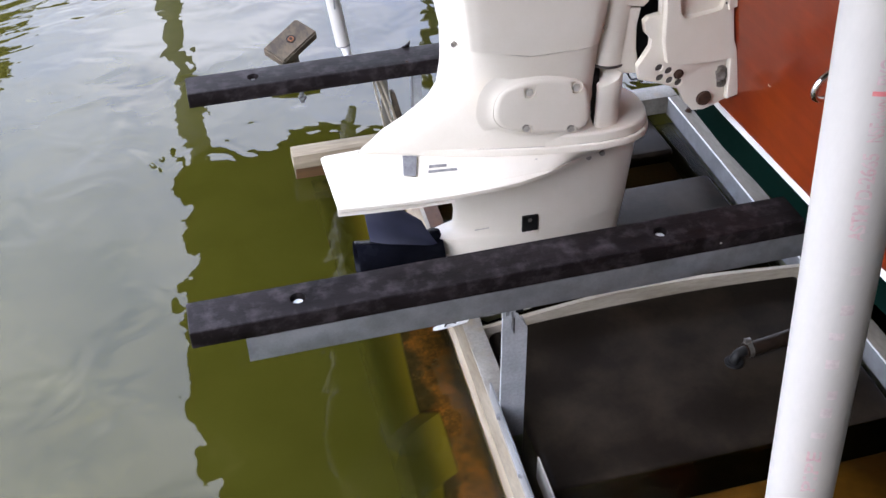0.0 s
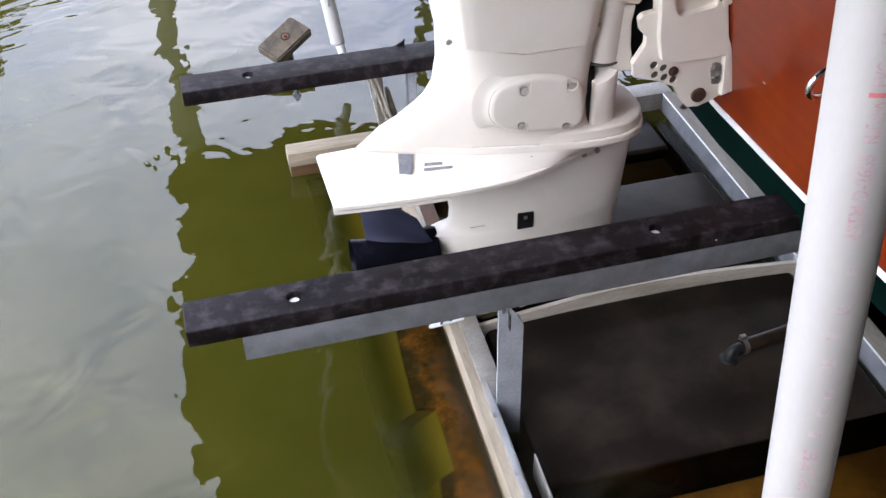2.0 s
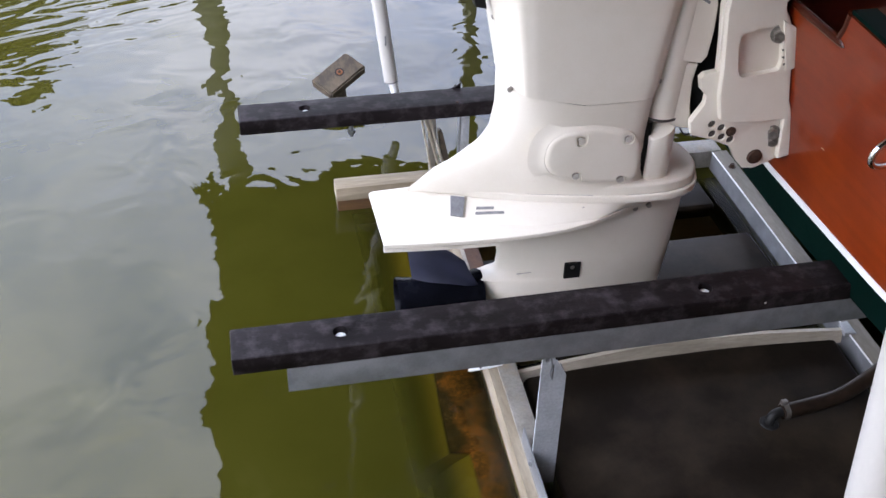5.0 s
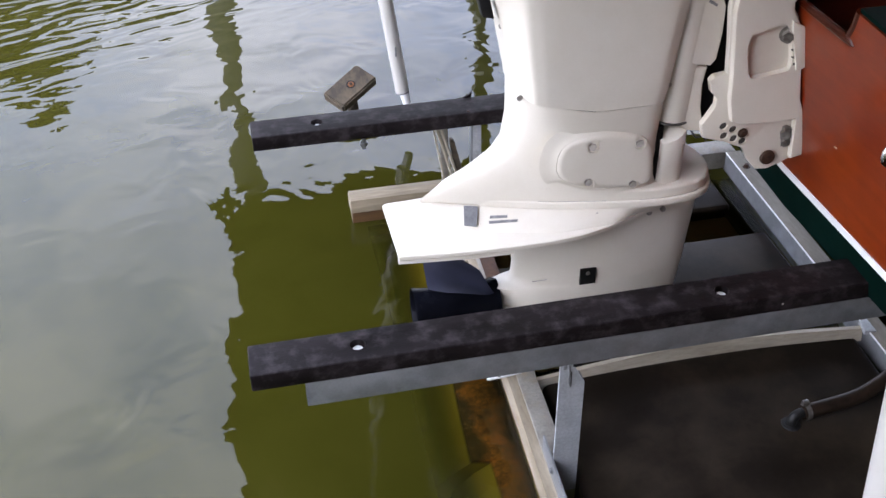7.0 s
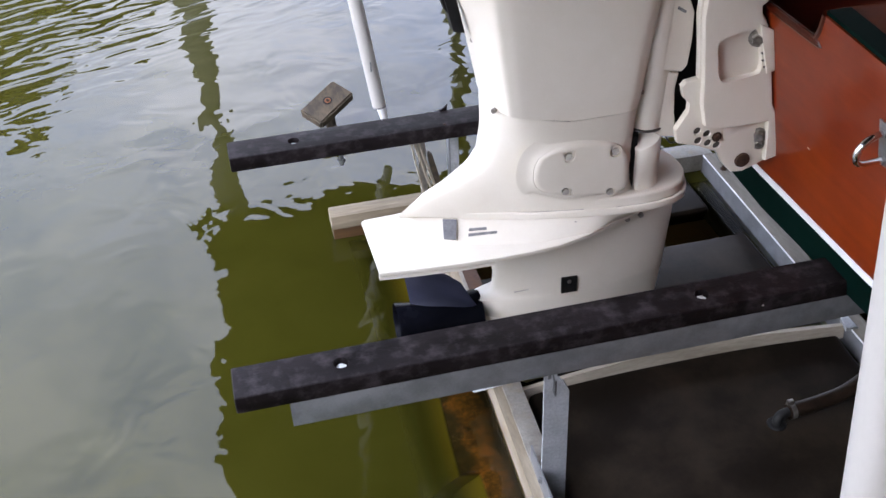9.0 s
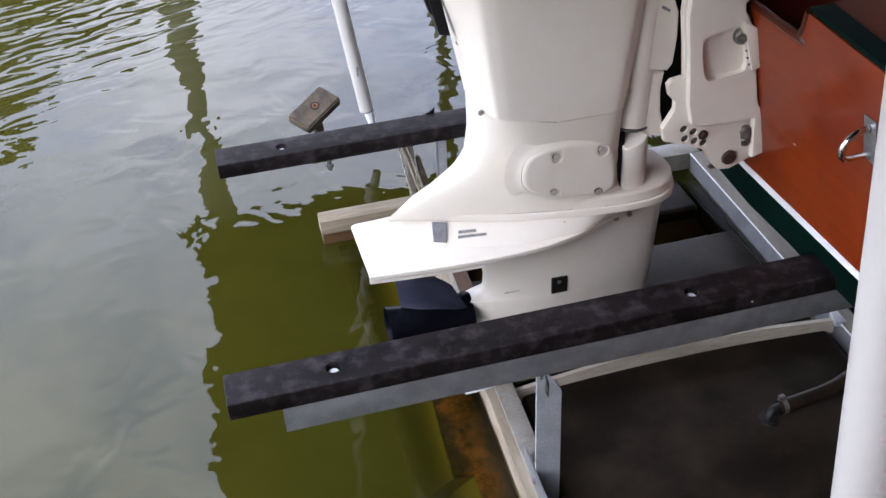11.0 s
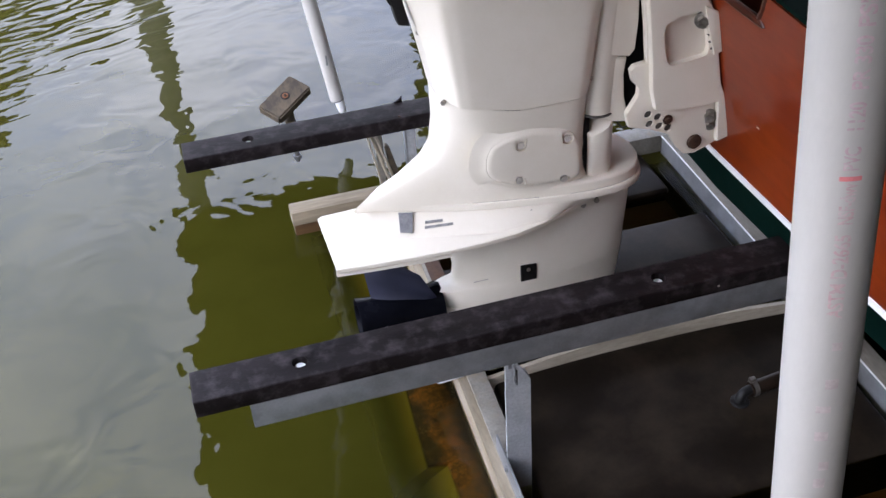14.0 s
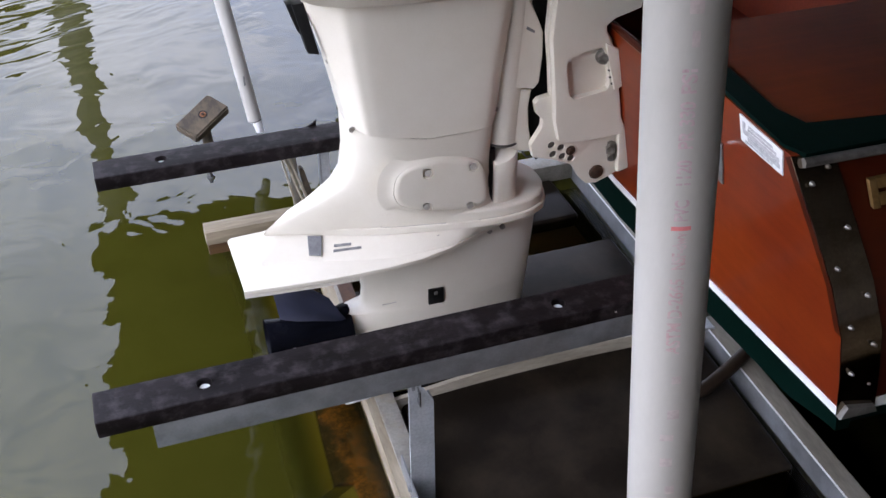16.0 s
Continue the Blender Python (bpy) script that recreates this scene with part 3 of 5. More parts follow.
def build_boat():
    boat = thing("boat", (2.5, YC, 0.5), "varnished mahogany runabout with green bottom and white boot stripe", "boat")
    # transom slabs: green below the stripe, the stripe, mahogany with the motor cut-out
    def slab(name, outline, th, mat, label, out=0.0):
        bm = bmesh.new()
        add_prism(bm, outline, "x", 0.0, th)
        for v in bm.verts:
            v.co.x += tx(v.co.z) - out
        return part(name, bm, mat, boat, label)
    ys = [i / 20 * 0.885 for i in range(21)]
    def bottom_z(y):
        for (a, za), (b, zb) in zip(SECTION, SECTION[1:4]):
            if y <= b:
                return za + (zb - za) * (y - a) / (b - a)
        return 0.548
    low = [(YC + s * y, bottom_z(min(y, 0.872))) for s, seq in ((1, ys[::-1]), (-1, ys[1:])) for y in seq]
    up = [(YC + s * y, boot_z(y)) for s, seq in ((-1, ys[::-1]), (1, ys[1:])) for y in seq]
    slab("transom_bottom", low + up, 0.03, M_GREEN, "dark green bottom paint")
    band_lo = [(YC + s * y, boot_z(y)) for s, seq in ((1, ys[::-1]), (-1, ys[1:])) for y in seq]
    band_hi = [(YC + s * y, boot_z(y) + 0.021) for s, seq in ((-1, ys[::-1]), (1, ys[1:])) for y in seq]
    slab("boot_stripe", band_lo + band_hi, 0.03, M_STRIPE, "white boot stripe", 0.002)
    side = [(y, z) for y, z in SECTION if z > 0.62]
    notch = [(0.29, 1.074), (0.272, 1.035), (0.255, 1.012), (0.235, 1.0)]
    top_r = [(0.726, 1.05), (0.52, 1.063)]
    out = []
    out += [(YC - y, boot_z(y) + 0.021) for y in ys] + [(YC - y, z) for y, z in side] + [(YC - y, z) for y, z in top_r[1:]]
    out += [(YC - y, z) for y, z in notch] + [(YC + y, z) for y, z in notch[::-1]]
    out += [(YC + y, z) for y, z in top_r[::-1][:1]] + [(YC + y, z) for y, z in side[::-1]] + [(YC + y, boot_z(y) + 0.021) for y in ys[::-1][:-1]]
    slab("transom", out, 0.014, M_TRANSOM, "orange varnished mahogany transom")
    # planking on both sides, bottom, decks
    def shell(name, pts, mat, label, x1=5.0, th=0.018, x_in=0.0):
        bm = bmesh.new()
        rings = []
        for k in range(9):
            u = k / 8
            ring = []
            for y, z in pts:
                x0 = tx(z) + x_in
                s = 1 + 0.1 * math.sin(math.pi * min(u * 1.2, 1) * 0.5)
                ring.append((x0 + (x1 - x0) * u, YC + y * s, z + 0.1 * u * u))
            rings.append(ring)
        vr = [[bm.verts.new(p) for p in r] for r in rings]
        for a, b in zip(vr, vr[1:]):
            for i in range(len(pts) - 1):
                bm.faces.new((a[i], a[i + 1], b[i + 1], b[i]))
        bmesh.ops.recalc_face_normals(bm, faces=bm.faces)
        bmesh.ops.solidify(bm, geom=bm.faces[:], thickness=th)
        return part(name, bm, mat, boat, label)
    sides = [(y, z) for y, z in SECTION if z > 0.61]
    for s in (-1, 1):
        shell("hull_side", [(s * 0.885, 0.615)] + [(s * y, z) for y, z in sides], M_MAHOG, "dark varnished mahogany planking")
        shell("side_stripe", [(s * 0.887, 0.591), (s * 0.887, 0.614)], M_STRIPE, "white boot stripe")
    bot = [(y, z) for y, z in SECTION[:4]] + [(0.884, 0.590)]
    shell("hull_bottom", [(-y, z) for y, z in bot[::-1]] + bot[1:], M_GREEN, "dark green bottom paint")
    dk = [(-y, z - 0.004) for y, z in DECK[:2]] + [(-0.27, 1.075)]
    shell("deck", dk, M_DECK, "dark varnished mahogany deck", x_in=0.017)
    shell("deck", [(-y, z) for y, z in dk[::-1]], M_DECK, "dark varnished mahogany deck", x_in=0.017)
    shell("fore_deck", [(-0.27, 1.075), (0, 1.079), (0.27, 1.075)], M_DECK, "dark varnished mahogany deck", x_in=0.5)
    # splash well behind the cut-out
    bm = box((1.003, YC - 0.27, 0.86), (1.46, YC + 0.27, 0.88))
    add_box(bm, (1.44, YC - 0.27, 0.86), (1.46, YC + 0.27, 1.07))
    add_box(bm, (1.003, YC - 0.285, 0.86), (1.46, YC - 0.27, 1.068))
    add_box(bm, (1.003, YC + 0.27, 0.86), (1.46, YC + 0.285, 1.068))
    part("splash_well", bm, M_WELL, boat, "dark red motor well")
    # rounded dark trim along the cut-out
    path = smooth_path([(tx(z) + 0.006, YC - y, z + 0.002) for y, z in notch] + [(tx(z) + 0.006, YC + y, z + 0.002) for y, z in notch[::-1]], 5)
    part("cutout_trim", tube(path, 0.009, 10), M_MAHOG, boat, "dark rounded edge of the motor cut-out")
    # green covering board: along the transom edge and the sides, with a rounded inner corner
    for s in (-1, 1):
        bm = bmesh.new()
        def dz(y):
            y = abs(y)
            for (a, za), (b, zb) in zip(DECK, DECK[1:]):
                if b <= y <= a:
                    return zb + (za - zb) * (y - b) / (a - b)
            return 1.055
        outer = [(0.96, 0.29), (0.96, 0.5), (0.962, 0.7), (0.98, 0.735), (1.3, 0.742), (2.2, 0.76), (4.5, 0.79)]
        inner = [(1.008, 0.29), (1.008, 0.45), (1.012, 0.6), (1.035, 0.655), (1.3, 0.688), (2.2, 0.708), (4.5, 0.738)]
        vo = [bm.verts.new((x, YC + s * y, dz(y) + 0.006 + 0.1 * ((x - 1) / 4) ** 2)) for x, y in outer]
        vi = [bm.verts.new((x, YC + s * y, dz(y) + 0.006 + 0.1 * ((x - 1) / 4) ** 2)) for x, y in inner]
        for i in range(len(outer) - 1):
            bm.faces.new((vo[i], vo[i + 1], vi[i + 1], vi[i]))
        bmesh.ops.recalc_face_normals(bm, faces=bm.faces)
        bmesh.ops.solidify(bm, geom=bm.faces[:], thickness=0.008)
        part("covering_board", bm, M_GREEN, boat, "dark green painted deck edge")
        part("rub_rail", tube([(0.975, YC + s * 0.74, 1.047), (1.3, YC + s * 0.755, 1.05), (2.2, YC + s * 0.79, 1.06), (4.5, YC + s * 0.83, 1.12)], 0.0085, 10), M_RUB, boat, "dull grey metal rub rail")
    # chrome band round the corner
    prof = [(y + 0.003, z) for y, z in SECTION if z > 0.59]
    bm = bmesh.new()
    nseg = len(prof)
    a = [bm.verts.new((tx(z) - 0.002, YC - y, z)) for y, z in prof]
    b = [bm.verts.new((tx(z) + 0.075, YC - y - 0.004, z)) for y, z in prof]
    for i in range(nseg - 1):
        bm.faces.new((a[i], a[i + 1], b[i + 1], b[i]))
    bmesh.ops.recalc_face_normals(bm, faces=bm.faces)
    bmesh.ops.solidify(bm, geom=bm.faces[:], thickness=0.003)
    band = part("corner_band", bm, M_BAND, boat, "chrome corner band, brown reflections in its colour")
    for i, (y, z) in enumerate([(0.883, 0.66), (0.888, 0.70), (0.889, 0.76), (0.877, 0.80), (0.862, 0.85), (0.832, 0.895), (0.8, 0.95), (0.755, 1.018), (0.74, 1.035)]):
        dx = 0.016 if i % 2 else 0.056
        part("screw", cyl((tx(z) + dx, YC - y - 0.004, z), (tx(z) + dx, YC - y - 0.012, z + 0.002), 0.0045, 0.0025, 12), M_STEEL, band)
    part("corner_shoe", prism([(tx(0.6) - 0.002, 0.592), (1.13, 0.588), (1.12, 0.606), (1.06, 0.618)], "y", YC - 0.9, YC - 0.884, 0.003), M_RUB, boat, "tarnished metal corner shoe")
    # maker's plate
    def on_transom(y, z, d):
        return (tx(z) - d, y, z)
    bm = bmesh.new()
    q = [(-0.243, 1.057), (-0.372, 1.054), (-0.373, 1.006), (-0.248, 1.006)]
    v0 = [bm.verts.new(on_transom(y, z, 0.001)) for y, z in q]
    v1 = [bm.verts.new(on_transom(y, z, 0.004)) for y, z in q]
    bm.faces.new(v1)
    bm.faces.new(v0[::-1])
    for i in range(4):
        bm.faces.new((v0[i], v0[(i + 1) % 4], v1[(i + 1) % 4], v1[i]))
    plate = part("label_plate", bm, M_LABEL, boat, "white printed label plate")
    for y0, y1, z0, z1 in ((-0.262, -0.254, 1.032, 1.048), (-0.272, -0.345, 1.043, 1.048), (-0.27, -0.355, 1.036, 1.041), (-0.255, -0.364, 1.0245, 1.034), (-0.27, -0.366, 1.015, 1.0235), (-0.262, -0.345, 1.0095, 1.0135)):
        bm = bmesh.new()
        v = [bm.verts.new(on_transom(y, z, 0.0048)) for y, z in ((y0, z0), (y1, z0), (y1, z1), (y0, z1))]
        bm.faces.new(v)
        r = bmesh.ops.extrude_face_region(bm, geom=bm.faces[:])
        bmesh.ops.translate(bm, verts=[e for e in r["geom"] if isinstance(e, bmesh.types.BMVert)], vec=(0.0006, 0, 0))
        part("print_bar", bm, M_LABELTEXT, plate)
    # lifting eye: a U-bolt standing out from a plate on the transom
    bm = box((-0.004, -0.182, 0.866), (0.0, -0.144, 0.958), 0.0015)
    for v in bm.verts:
        v.co.x += tx(v.co.z)
    eye = part("lifting_eye", bm, M_EYE, boat, "dull steel plate under the lifting eye")
    u = [(0.995, 0.9395), (0.962, 0.932), (0.947, 0.9225), (0.937, 0.9105), (0.934, 0.898), (0.9375, 0.8855), (0.9485, 0.879), (0.964, 0.879), (1.005, 0.8805)]
    part("ring", tube(smooth_path([(x, -0.16, z) for x, z in u], 5), 0.0066, 14), M_CHROME, eye, "bright bent lifting eye")
    for x, z in ((0.98, 0.9365), (0.989, 0.8795)):
        part("nut", cyl((x - 0.004, -0.16, z), (x + 0.004, -0.16, z), 0.0085, segs=6, bevel=0.0008), M_EYE, eye)
    part("fleck", box((tx(0.7477) - 0.0012, 0.101, 0.7463), (tx(0.7477) + 0.004, 0.110, 0.7482)), M_BATTEN, boat, "pale chipped fleck")
    # plain gilt bars where the name stands on the side
    for z0, z1, x0, x1 in ((0.972, 1.012, 1.085, 1.1), (0.998, 1.012, 1.1, 1.15), (0.975, 0.989, 1.1, 1.15)):
        bm = box((x0, -0.01, z0), (x1, 0.0, z1), 0.002)
        for v in bm.verts:
            v.co.y += YC - (0.755 + (1.012 - v.co.z) * 0.704) - 0.009
        part("gilt_bar", bm, M_GOLD, boat, "old gilt lettering bar")
    return boat


# ---- outboard motor ----
def sym(outline):
    """Pairs (x, half width), tail to nose, to a closed ring round the centre plane."""
    return [(x, -w) for x, w in outline] + [(x, w) for x, w in outline[::-1]]


YM = 0.37


def section(x0, x1, w, z, tail=0.04, chamfer=0.07, nose=0.035, slope=0.0, n=64, soft=0.22):
    """A housing section: narrow flat tail, chamfer, flat sides, rounded nose; the tail lifts by slope."""
    half = [(x0, 0.0), (x0, min(tail, w)), (x0 + chamfer, w), (x1 - nose, w), (x1 - nose * 0.3, w - nose * 0.35), (x1, max(w - nose, 0.004)), (x1, 0.0)]
    ring = [Vector((x, -y)) for x, y in half] + [Vector((x, y)) for x, y in half[::-1][1:-1]]
    for _ in range(2):
        ring = [q for a, b in zip(ring, ring[1:] + ring[:1]) for q in (a * (1 - soft) + b * soft, a * soft + b * (1 - soft))]
    seg = [(b - a).length for a, b in zip(ring, ring[1:] + ring[:1])]
    total, out, i, run = sum(seg), [], 0, 0.0
    for k in range(n):
        d = total * k / n
        while run + seg[i] < d:
            run += seg[i]
            i += 1
        p = ring[i].lerp(ring[(i + 1) % len(ring)], (d - run) / seg[i])
        u = (p.x - x0) / (x1 - x0)
        out.append((p.x, YM + p.y, z + slope * max(0.0, 1 - u * 2.0)))
    return out


def lens_ring(x0, x1, w, z, n=36, peak=0.5, blunt=1.6):
    out = []
    for i in range(n):
        k = 2 * math.pi * i / n
        u = (1 - math.cos(k)) / 2
        h = w * (math.sin(math.pi * u ** (math.log(0.5) / math.log(peak)))) ** (1 / blunt)
        out.append((x0 + (x1 - x0) * u, YM + (h if k < math.pi else -h), z))
    return out


# ventilation plate rims: near and far half widths along it
NEAR_RIM = [(0.125, 0.11), (0.1245, 0.128), (0.2, 0.136), (0.3, 0.144), (0.38, 0.147), (0.46, 0.146), (0.53, 0.14), (0.60, 0.122), (0.654, 0.101), (0.71, 0.077), (0.76, 0.06), (0.80, 0.045)]
FAR_RIM = [(0.78, 0.05), (0.7, 0.08), (0.6, 0.1), (0.45, 0.1), (0.3, 0.095), (0.2, 0.086), (0.13, 0.083), (0.121, 0.076)]


def plate_half(x, rim):
    """The plate's half width at x."""
    pts = sorted(rim)
    for (a, wa), (b, wb) in zip(pts, pts[1:]):
        if a <= x <= b:
            return wa + (wb - wa) * (x - a) / max(b - a, 1e-6)
    return pts[0][1] if x < pts[0][0] else 0.03


def build_motor():
    m = thing("outboard_motor", (0.6, YM, 0.2), "large white outboard motor with black propeller on the transom", "outboard motor")
    # midsection: from the splash lip up to the seam
    rows = [(0.548, 0.203, 0.85, 0.100, 0.004, 0.44, 0.09), (0.566, 0.204, 0.80, 0.098, 0.005, 0.42, 0.08), (0.584, 0.218, 0.75, 0.095, 0.008, 0.36, 0.06), (0.611, 0.252, 0.728, 0.094, 0.012, 0.30, 0.045), (0.637, 0.304, 0.722, 0.094, 0.02, 0.24, 0.04),
            (0.670, 0.358, 0.719, 0.094, 0.032, 0.17, 0.035), (0.696, 0.384, 0.718, 0.095, 0.04, 0.12, 0.035), (0.74, 0.394, 0.718, 0.099, 0.046, 0.09, 0.035), (0.8018, 0.395, 0.719, 0.105, 0.05, 0.05, 0.035)]
    rings = [section(x0, x1, w, z, t, c, n, 0.035 * max(0.0, (z - 0.68) / 0.12) + max(0.0, 0.018 - (z - 0.548) * 0.4)) for z, x0, x1, w, t, c, n in rows]
    part("lower_housing", loft(rings), M_WHITE, m, angle=60)
    seam = [section(0.3965, 0.7175, 0.1032, z, 0.05, 0.045, 0.035, 0.035) for z in (0.8015, 0.8043)]
    part("housing_seam", loft(seam), M_SEAM, m, "thin dark seam", 60)
    tail = [(0.203, 0.003), (0.248, 0.008), (0.30, 0.022), (0.367, 0.043), (0.486, 0.072), (0.608, 0.097), (0.68, 0.108), (0.733, 0.112), (0.78, 0.11), (0.815, 0.102), (0.845, 0.085), (0.863, 0.06), (0.873, 0.03), (0.875, 0.008)]

    def droop(bm):
        for v in bm.verts:
            near_tail = max(0.0, min(1.0, (0.33 - v.co.x) / 0.12))
            v.co.x -= 0.4 * (0.566 - v.co.z) * near_tail
            v.co.z += 0.08 * max(0.0, 0.42 - v.co.x) - (0.016 * near_tail if v.co.z > 0.555 else 0.0)
        return bm
    bm = prism([(x, YM + y) for x, y in sym(tail)], "z", 0.5445, 0.564, 0.005, 3)
    part("splash_lip", droop(bm), M_WHITE, m)
    bm = prism([(x + (0.006 if x < 0.3 else -0.0045), YM + math.copysign(max(abs(y) - 0.0052, 0.001), y)) for x, y in sym(tail)], "z", 0.562, 0.5649)
    part("lip_seam", droop(bm), M_FAINTSEAM, m, "thin dark seam")
    rings = []
    for z, off, up in ((0.5140, 0.05, 0.0), (0.5455, -0.002, 1.0)):
        ring = []
        for x, y in sym(tail):
            half = min(abs(y) + off, plate_half(x, NEAR_RIM if y < 0 else FAR_RIM) - 0.003) if off > 0 else max(abs(y) + off, abs(y) * 0.5)
            ring.append((x - (0.03 if x < 0.21 and off > 0 else 0.0), YM + math.copysign(half, y), z + 0.08 * max(0.0, 0.42 - x) * up))
        rings.append(ring)
    part("lip_web", loft(rings), M_WHITE, m, angle=60)
    part("lip_tier", prism([(x - 0.006, YM + y * 0.95) for x, y in sym(tail[5:])], "z", 0.549, 0.590, 0.009, 3), M_WHITE, m)
    # upper housing
    rows = [(0.8040, 0.395, 0.719, 0.106, 0.05, 0.034, 0.035), (0.83, 0.391, 0.725, 0.1065, 0.05, 0.034, 0.035), (0.95, 0.37, 0.738, 0.108, 0.05, 0.04, 0.035), (1.04, 0.348, 0.75, 0.11, 0.05, 0.053, 0.035), (1.105, 0.326, 0.757, 0.112, 0.05, 0.07, 0.035), (1.2, 0.30, 0.765, 0.115, 0.05, 0.09, 0.035)]
    rings = [section(x0, x1, w, z, t, c, n, 0.035 * max(0.0, 1 - (z - 0.8) / 0.3), 176, 0.1) for z, x0, x1, w, t, c, n in rows]
    part("upper_housing", loft(rings), M_WHITE, m, angle=60)
    # engine pan and cowl above
    rows = [(1.115, 0.38, 0.76, 0.115, 0.06, 0.1, 0.04), (1.14, 0.31, 0.82, 0.16, 0.1, 0.09, 0.05), (1.2, 0.26, 0.86, 0.19, 0.12, 0.09, 0.07), (1.5, 0.25, 0.87, 0.2, 0.13, 0.09, 0.08), (1.7, 0.30, 0.84, 0.18, 0.1, 0.1, 0.1), (1.76, 0.4, 0.76, 0.11, 0.06, 0.1, 0.08)]
    rings = [section(x0, x1, w, z, t, c, n) for z, x0, x1, w, t, c, n in rows]
    part("engine_cowl", loft(rings), M_WHITE, m, angle=60)
    # gearcase strut
    rows = [(0.531, 0.34, 0.866, 0.082, 0.58), (0.524, 0.36, 0.865, 0.07, 0.56), (0.51, 0.39, 0.864, 0.062, 0.54), (0.45, 0.412, 0.86, 0.06, 0.52), (0.40, 0.408, 0.856, 0.06, 0.5), (0.36, 0.414, 0.853, 0.06, 0.5),
            (0.328, 0.411, 0.851, 0.06, 0.5), (0.313, 0.4, 0.850, 0.06, 0.5), (0.304, 0.382, 0.849, 0.06, 0.5), (0.300, 0.355, 0.848, 0.06, 0.5), (0.25, 0.368, 0.842, 0.06, 0.5), (0.17, 0.38, 0.83, 0.055, 0.5)]
    rings = [lens_ring(x0, x1, w, z, 44, pk, 2.2) for z, x0, x1, w, pk in rows]
    part("gearcase_strut", loft(rings), M_WHITE, m, angle=60)
    bullet = [(-0.03, 0.05), (0.0, 0.056), (0.08, 0.06), (0.25, 0.062), (0.33, 0.055), (0.38, 0.04), (0.405, 0.02), (0.415, 0.004)]
    part("gearcase", revolve(bullet, (0.39, YM, 0.2), (1, 0, 0)), M_WHITE, m)
    skeg = [(0.42, 0.16), (0.70, 0.16), (0.62, 0.0), (0.5, -0.02), (0.46, 0.01)]
    part("skeg", prism(skeg, "y", YM - 0.008, YM + 0.008, 0.003), M_WHITE, m)
    near, far = NEAR_RIM, FAR_RIM
    plate = [(x, YM - y) for x, y in near] + [(x, YM + y) for x, y in far]
    av = part("ventilation_plate", prism(plate, "z", 0.504, 0.515, 0.003, 3), M_WHITE, m)
    part("tail_drop", prism([(x, YM - y + 0.004) for x, y in near[1:5]] + [(x, YM - y + 0.012) for x, y in near[1:5][::-1]], "z", 0.492, 0.501), M_WHITE, av)
    up = Vector((-0.121, -0.61, 0.7831))

    def decal(name, corners, mat, label, proud=0.0018):
        """A thin plate lying on the sloping cove under the lip."""
        bm = bmesh.new()
        lo = [bm.verts.new(Vector(c) - up * 0.002) for c in corners]
        hi = [bm.verts.new(Vector(c) + up * proud) for c in corners]
        bm.faces.new(hi)
        bm.faces.new(lo[::-1])
        for i in range(4):
            bm.faces.new((lo[i], lo[(i + 1) % 4], hi[(i + 1) % 4], hi[i]))
        part(name, bm, mat, av, label)
    decal("grey_pad", [(0.292, 0.3476, 0.5519), (0.3231, 0.3394, 0.5503), (0.3116, 0.3047, 0.5215), (0.2855, 0.3129, 0.5239)], M_GREYPLATE, "grey square pad", 0.006)
    decal("print_bar", [(0.3451, 0.3176, 0.5367), (0.3839, 0.3107, 0.5373), (0.3825, 0.3064, 0.5338), (0.3437, 0.3133, 0.5332)], M_PRINT, "small grey marking", 0.0045)
    decal("print_bar", [(0.3414, 0.3086, 0.5292), (0.4046, 0.2985, 0.5311), (0.4032, 0.2943, 0.5275), (0.3401, 0.3044, 0.5257)], M_PRINT, "small grey marking", 0.0045)
    # side cover with four bolts
    out = [(0.478, 0.69), (0.481, 0.708), (0.492, 0.728), (0.522, 0.742), (0.573, 0.748), (0.62, 0.74), (0.663, 0.728), (0.684, 0.712), (0.695, 0.68), (0.698, 0.625), (0.688, 0.607), (0.662, 0.602), (0.575, 0.61), (0.51, 0.632), (0.487, 0.648), (0.478, 0.668)]
    for _ in range(2):
        out = [(p[0] * k + q[0] * (1 - k), p[1] * k + q[1] * (1 - k)) for p, q in zip(out, out[1:] + out[:1]) for k in (0.75, 0.25)]
    cx, cz = 0.59, 0.672
    for s in (-1, 1):
        rings = []
        for grow, dep in ((0.036, 0.0925), (0.026, 0.0946), (0.016, 0.0968), (0.008, 0.0995), (0.0035, 0.1018), (0.0012, 0.103), (0.0, 0.1022), (-0.0016, 0.1035), (-0.005, 0.1058), (-0.012, 0.1068)):
            ring = []
            for x, z in out:
                d = Vector((x - cx, z - cz))
                d = d.normalized()
                k = grow if grow < 0 else grow * max(0.0, min(1.0, (0.68 - x) / 0.12)) * (0.45 if z < 0.64 else 1.0)
                ring.append((x + d.x * k, YM + s * dep, z + d.y * k))
            rings.append(ring)
        b = YM + s * 0.1068
        spots = ((0.556, 0.717, 1), (0.662, 0.712, 1), (0.552, 0.6285, -1), (0.656, 0.609, -1))
        cutters = []
        for x, z, up in spots:
            cutters.append(cyl((x, b - 0.006, z), (x, b + 0.006, z), 0.0132, segs=24))
            cutters.append(box((x - 0.0132, b - 0.006, min(z, z + up * 0.016)), (x + 0.0132, b + 0.006, max(z, z + up * 0.016))))
        cov = part("side_cover", cut(loft(rings), cutters), M_WHITE, m, angle=50)
        for x, z, up in spots:
            part("bolt", cyl((x, b - s * 0.0062, z), (x, b - s * 0.0012, z), 0.009, 0.0084, 6), M_BOLTPAINT, cov, "small steel bolt")
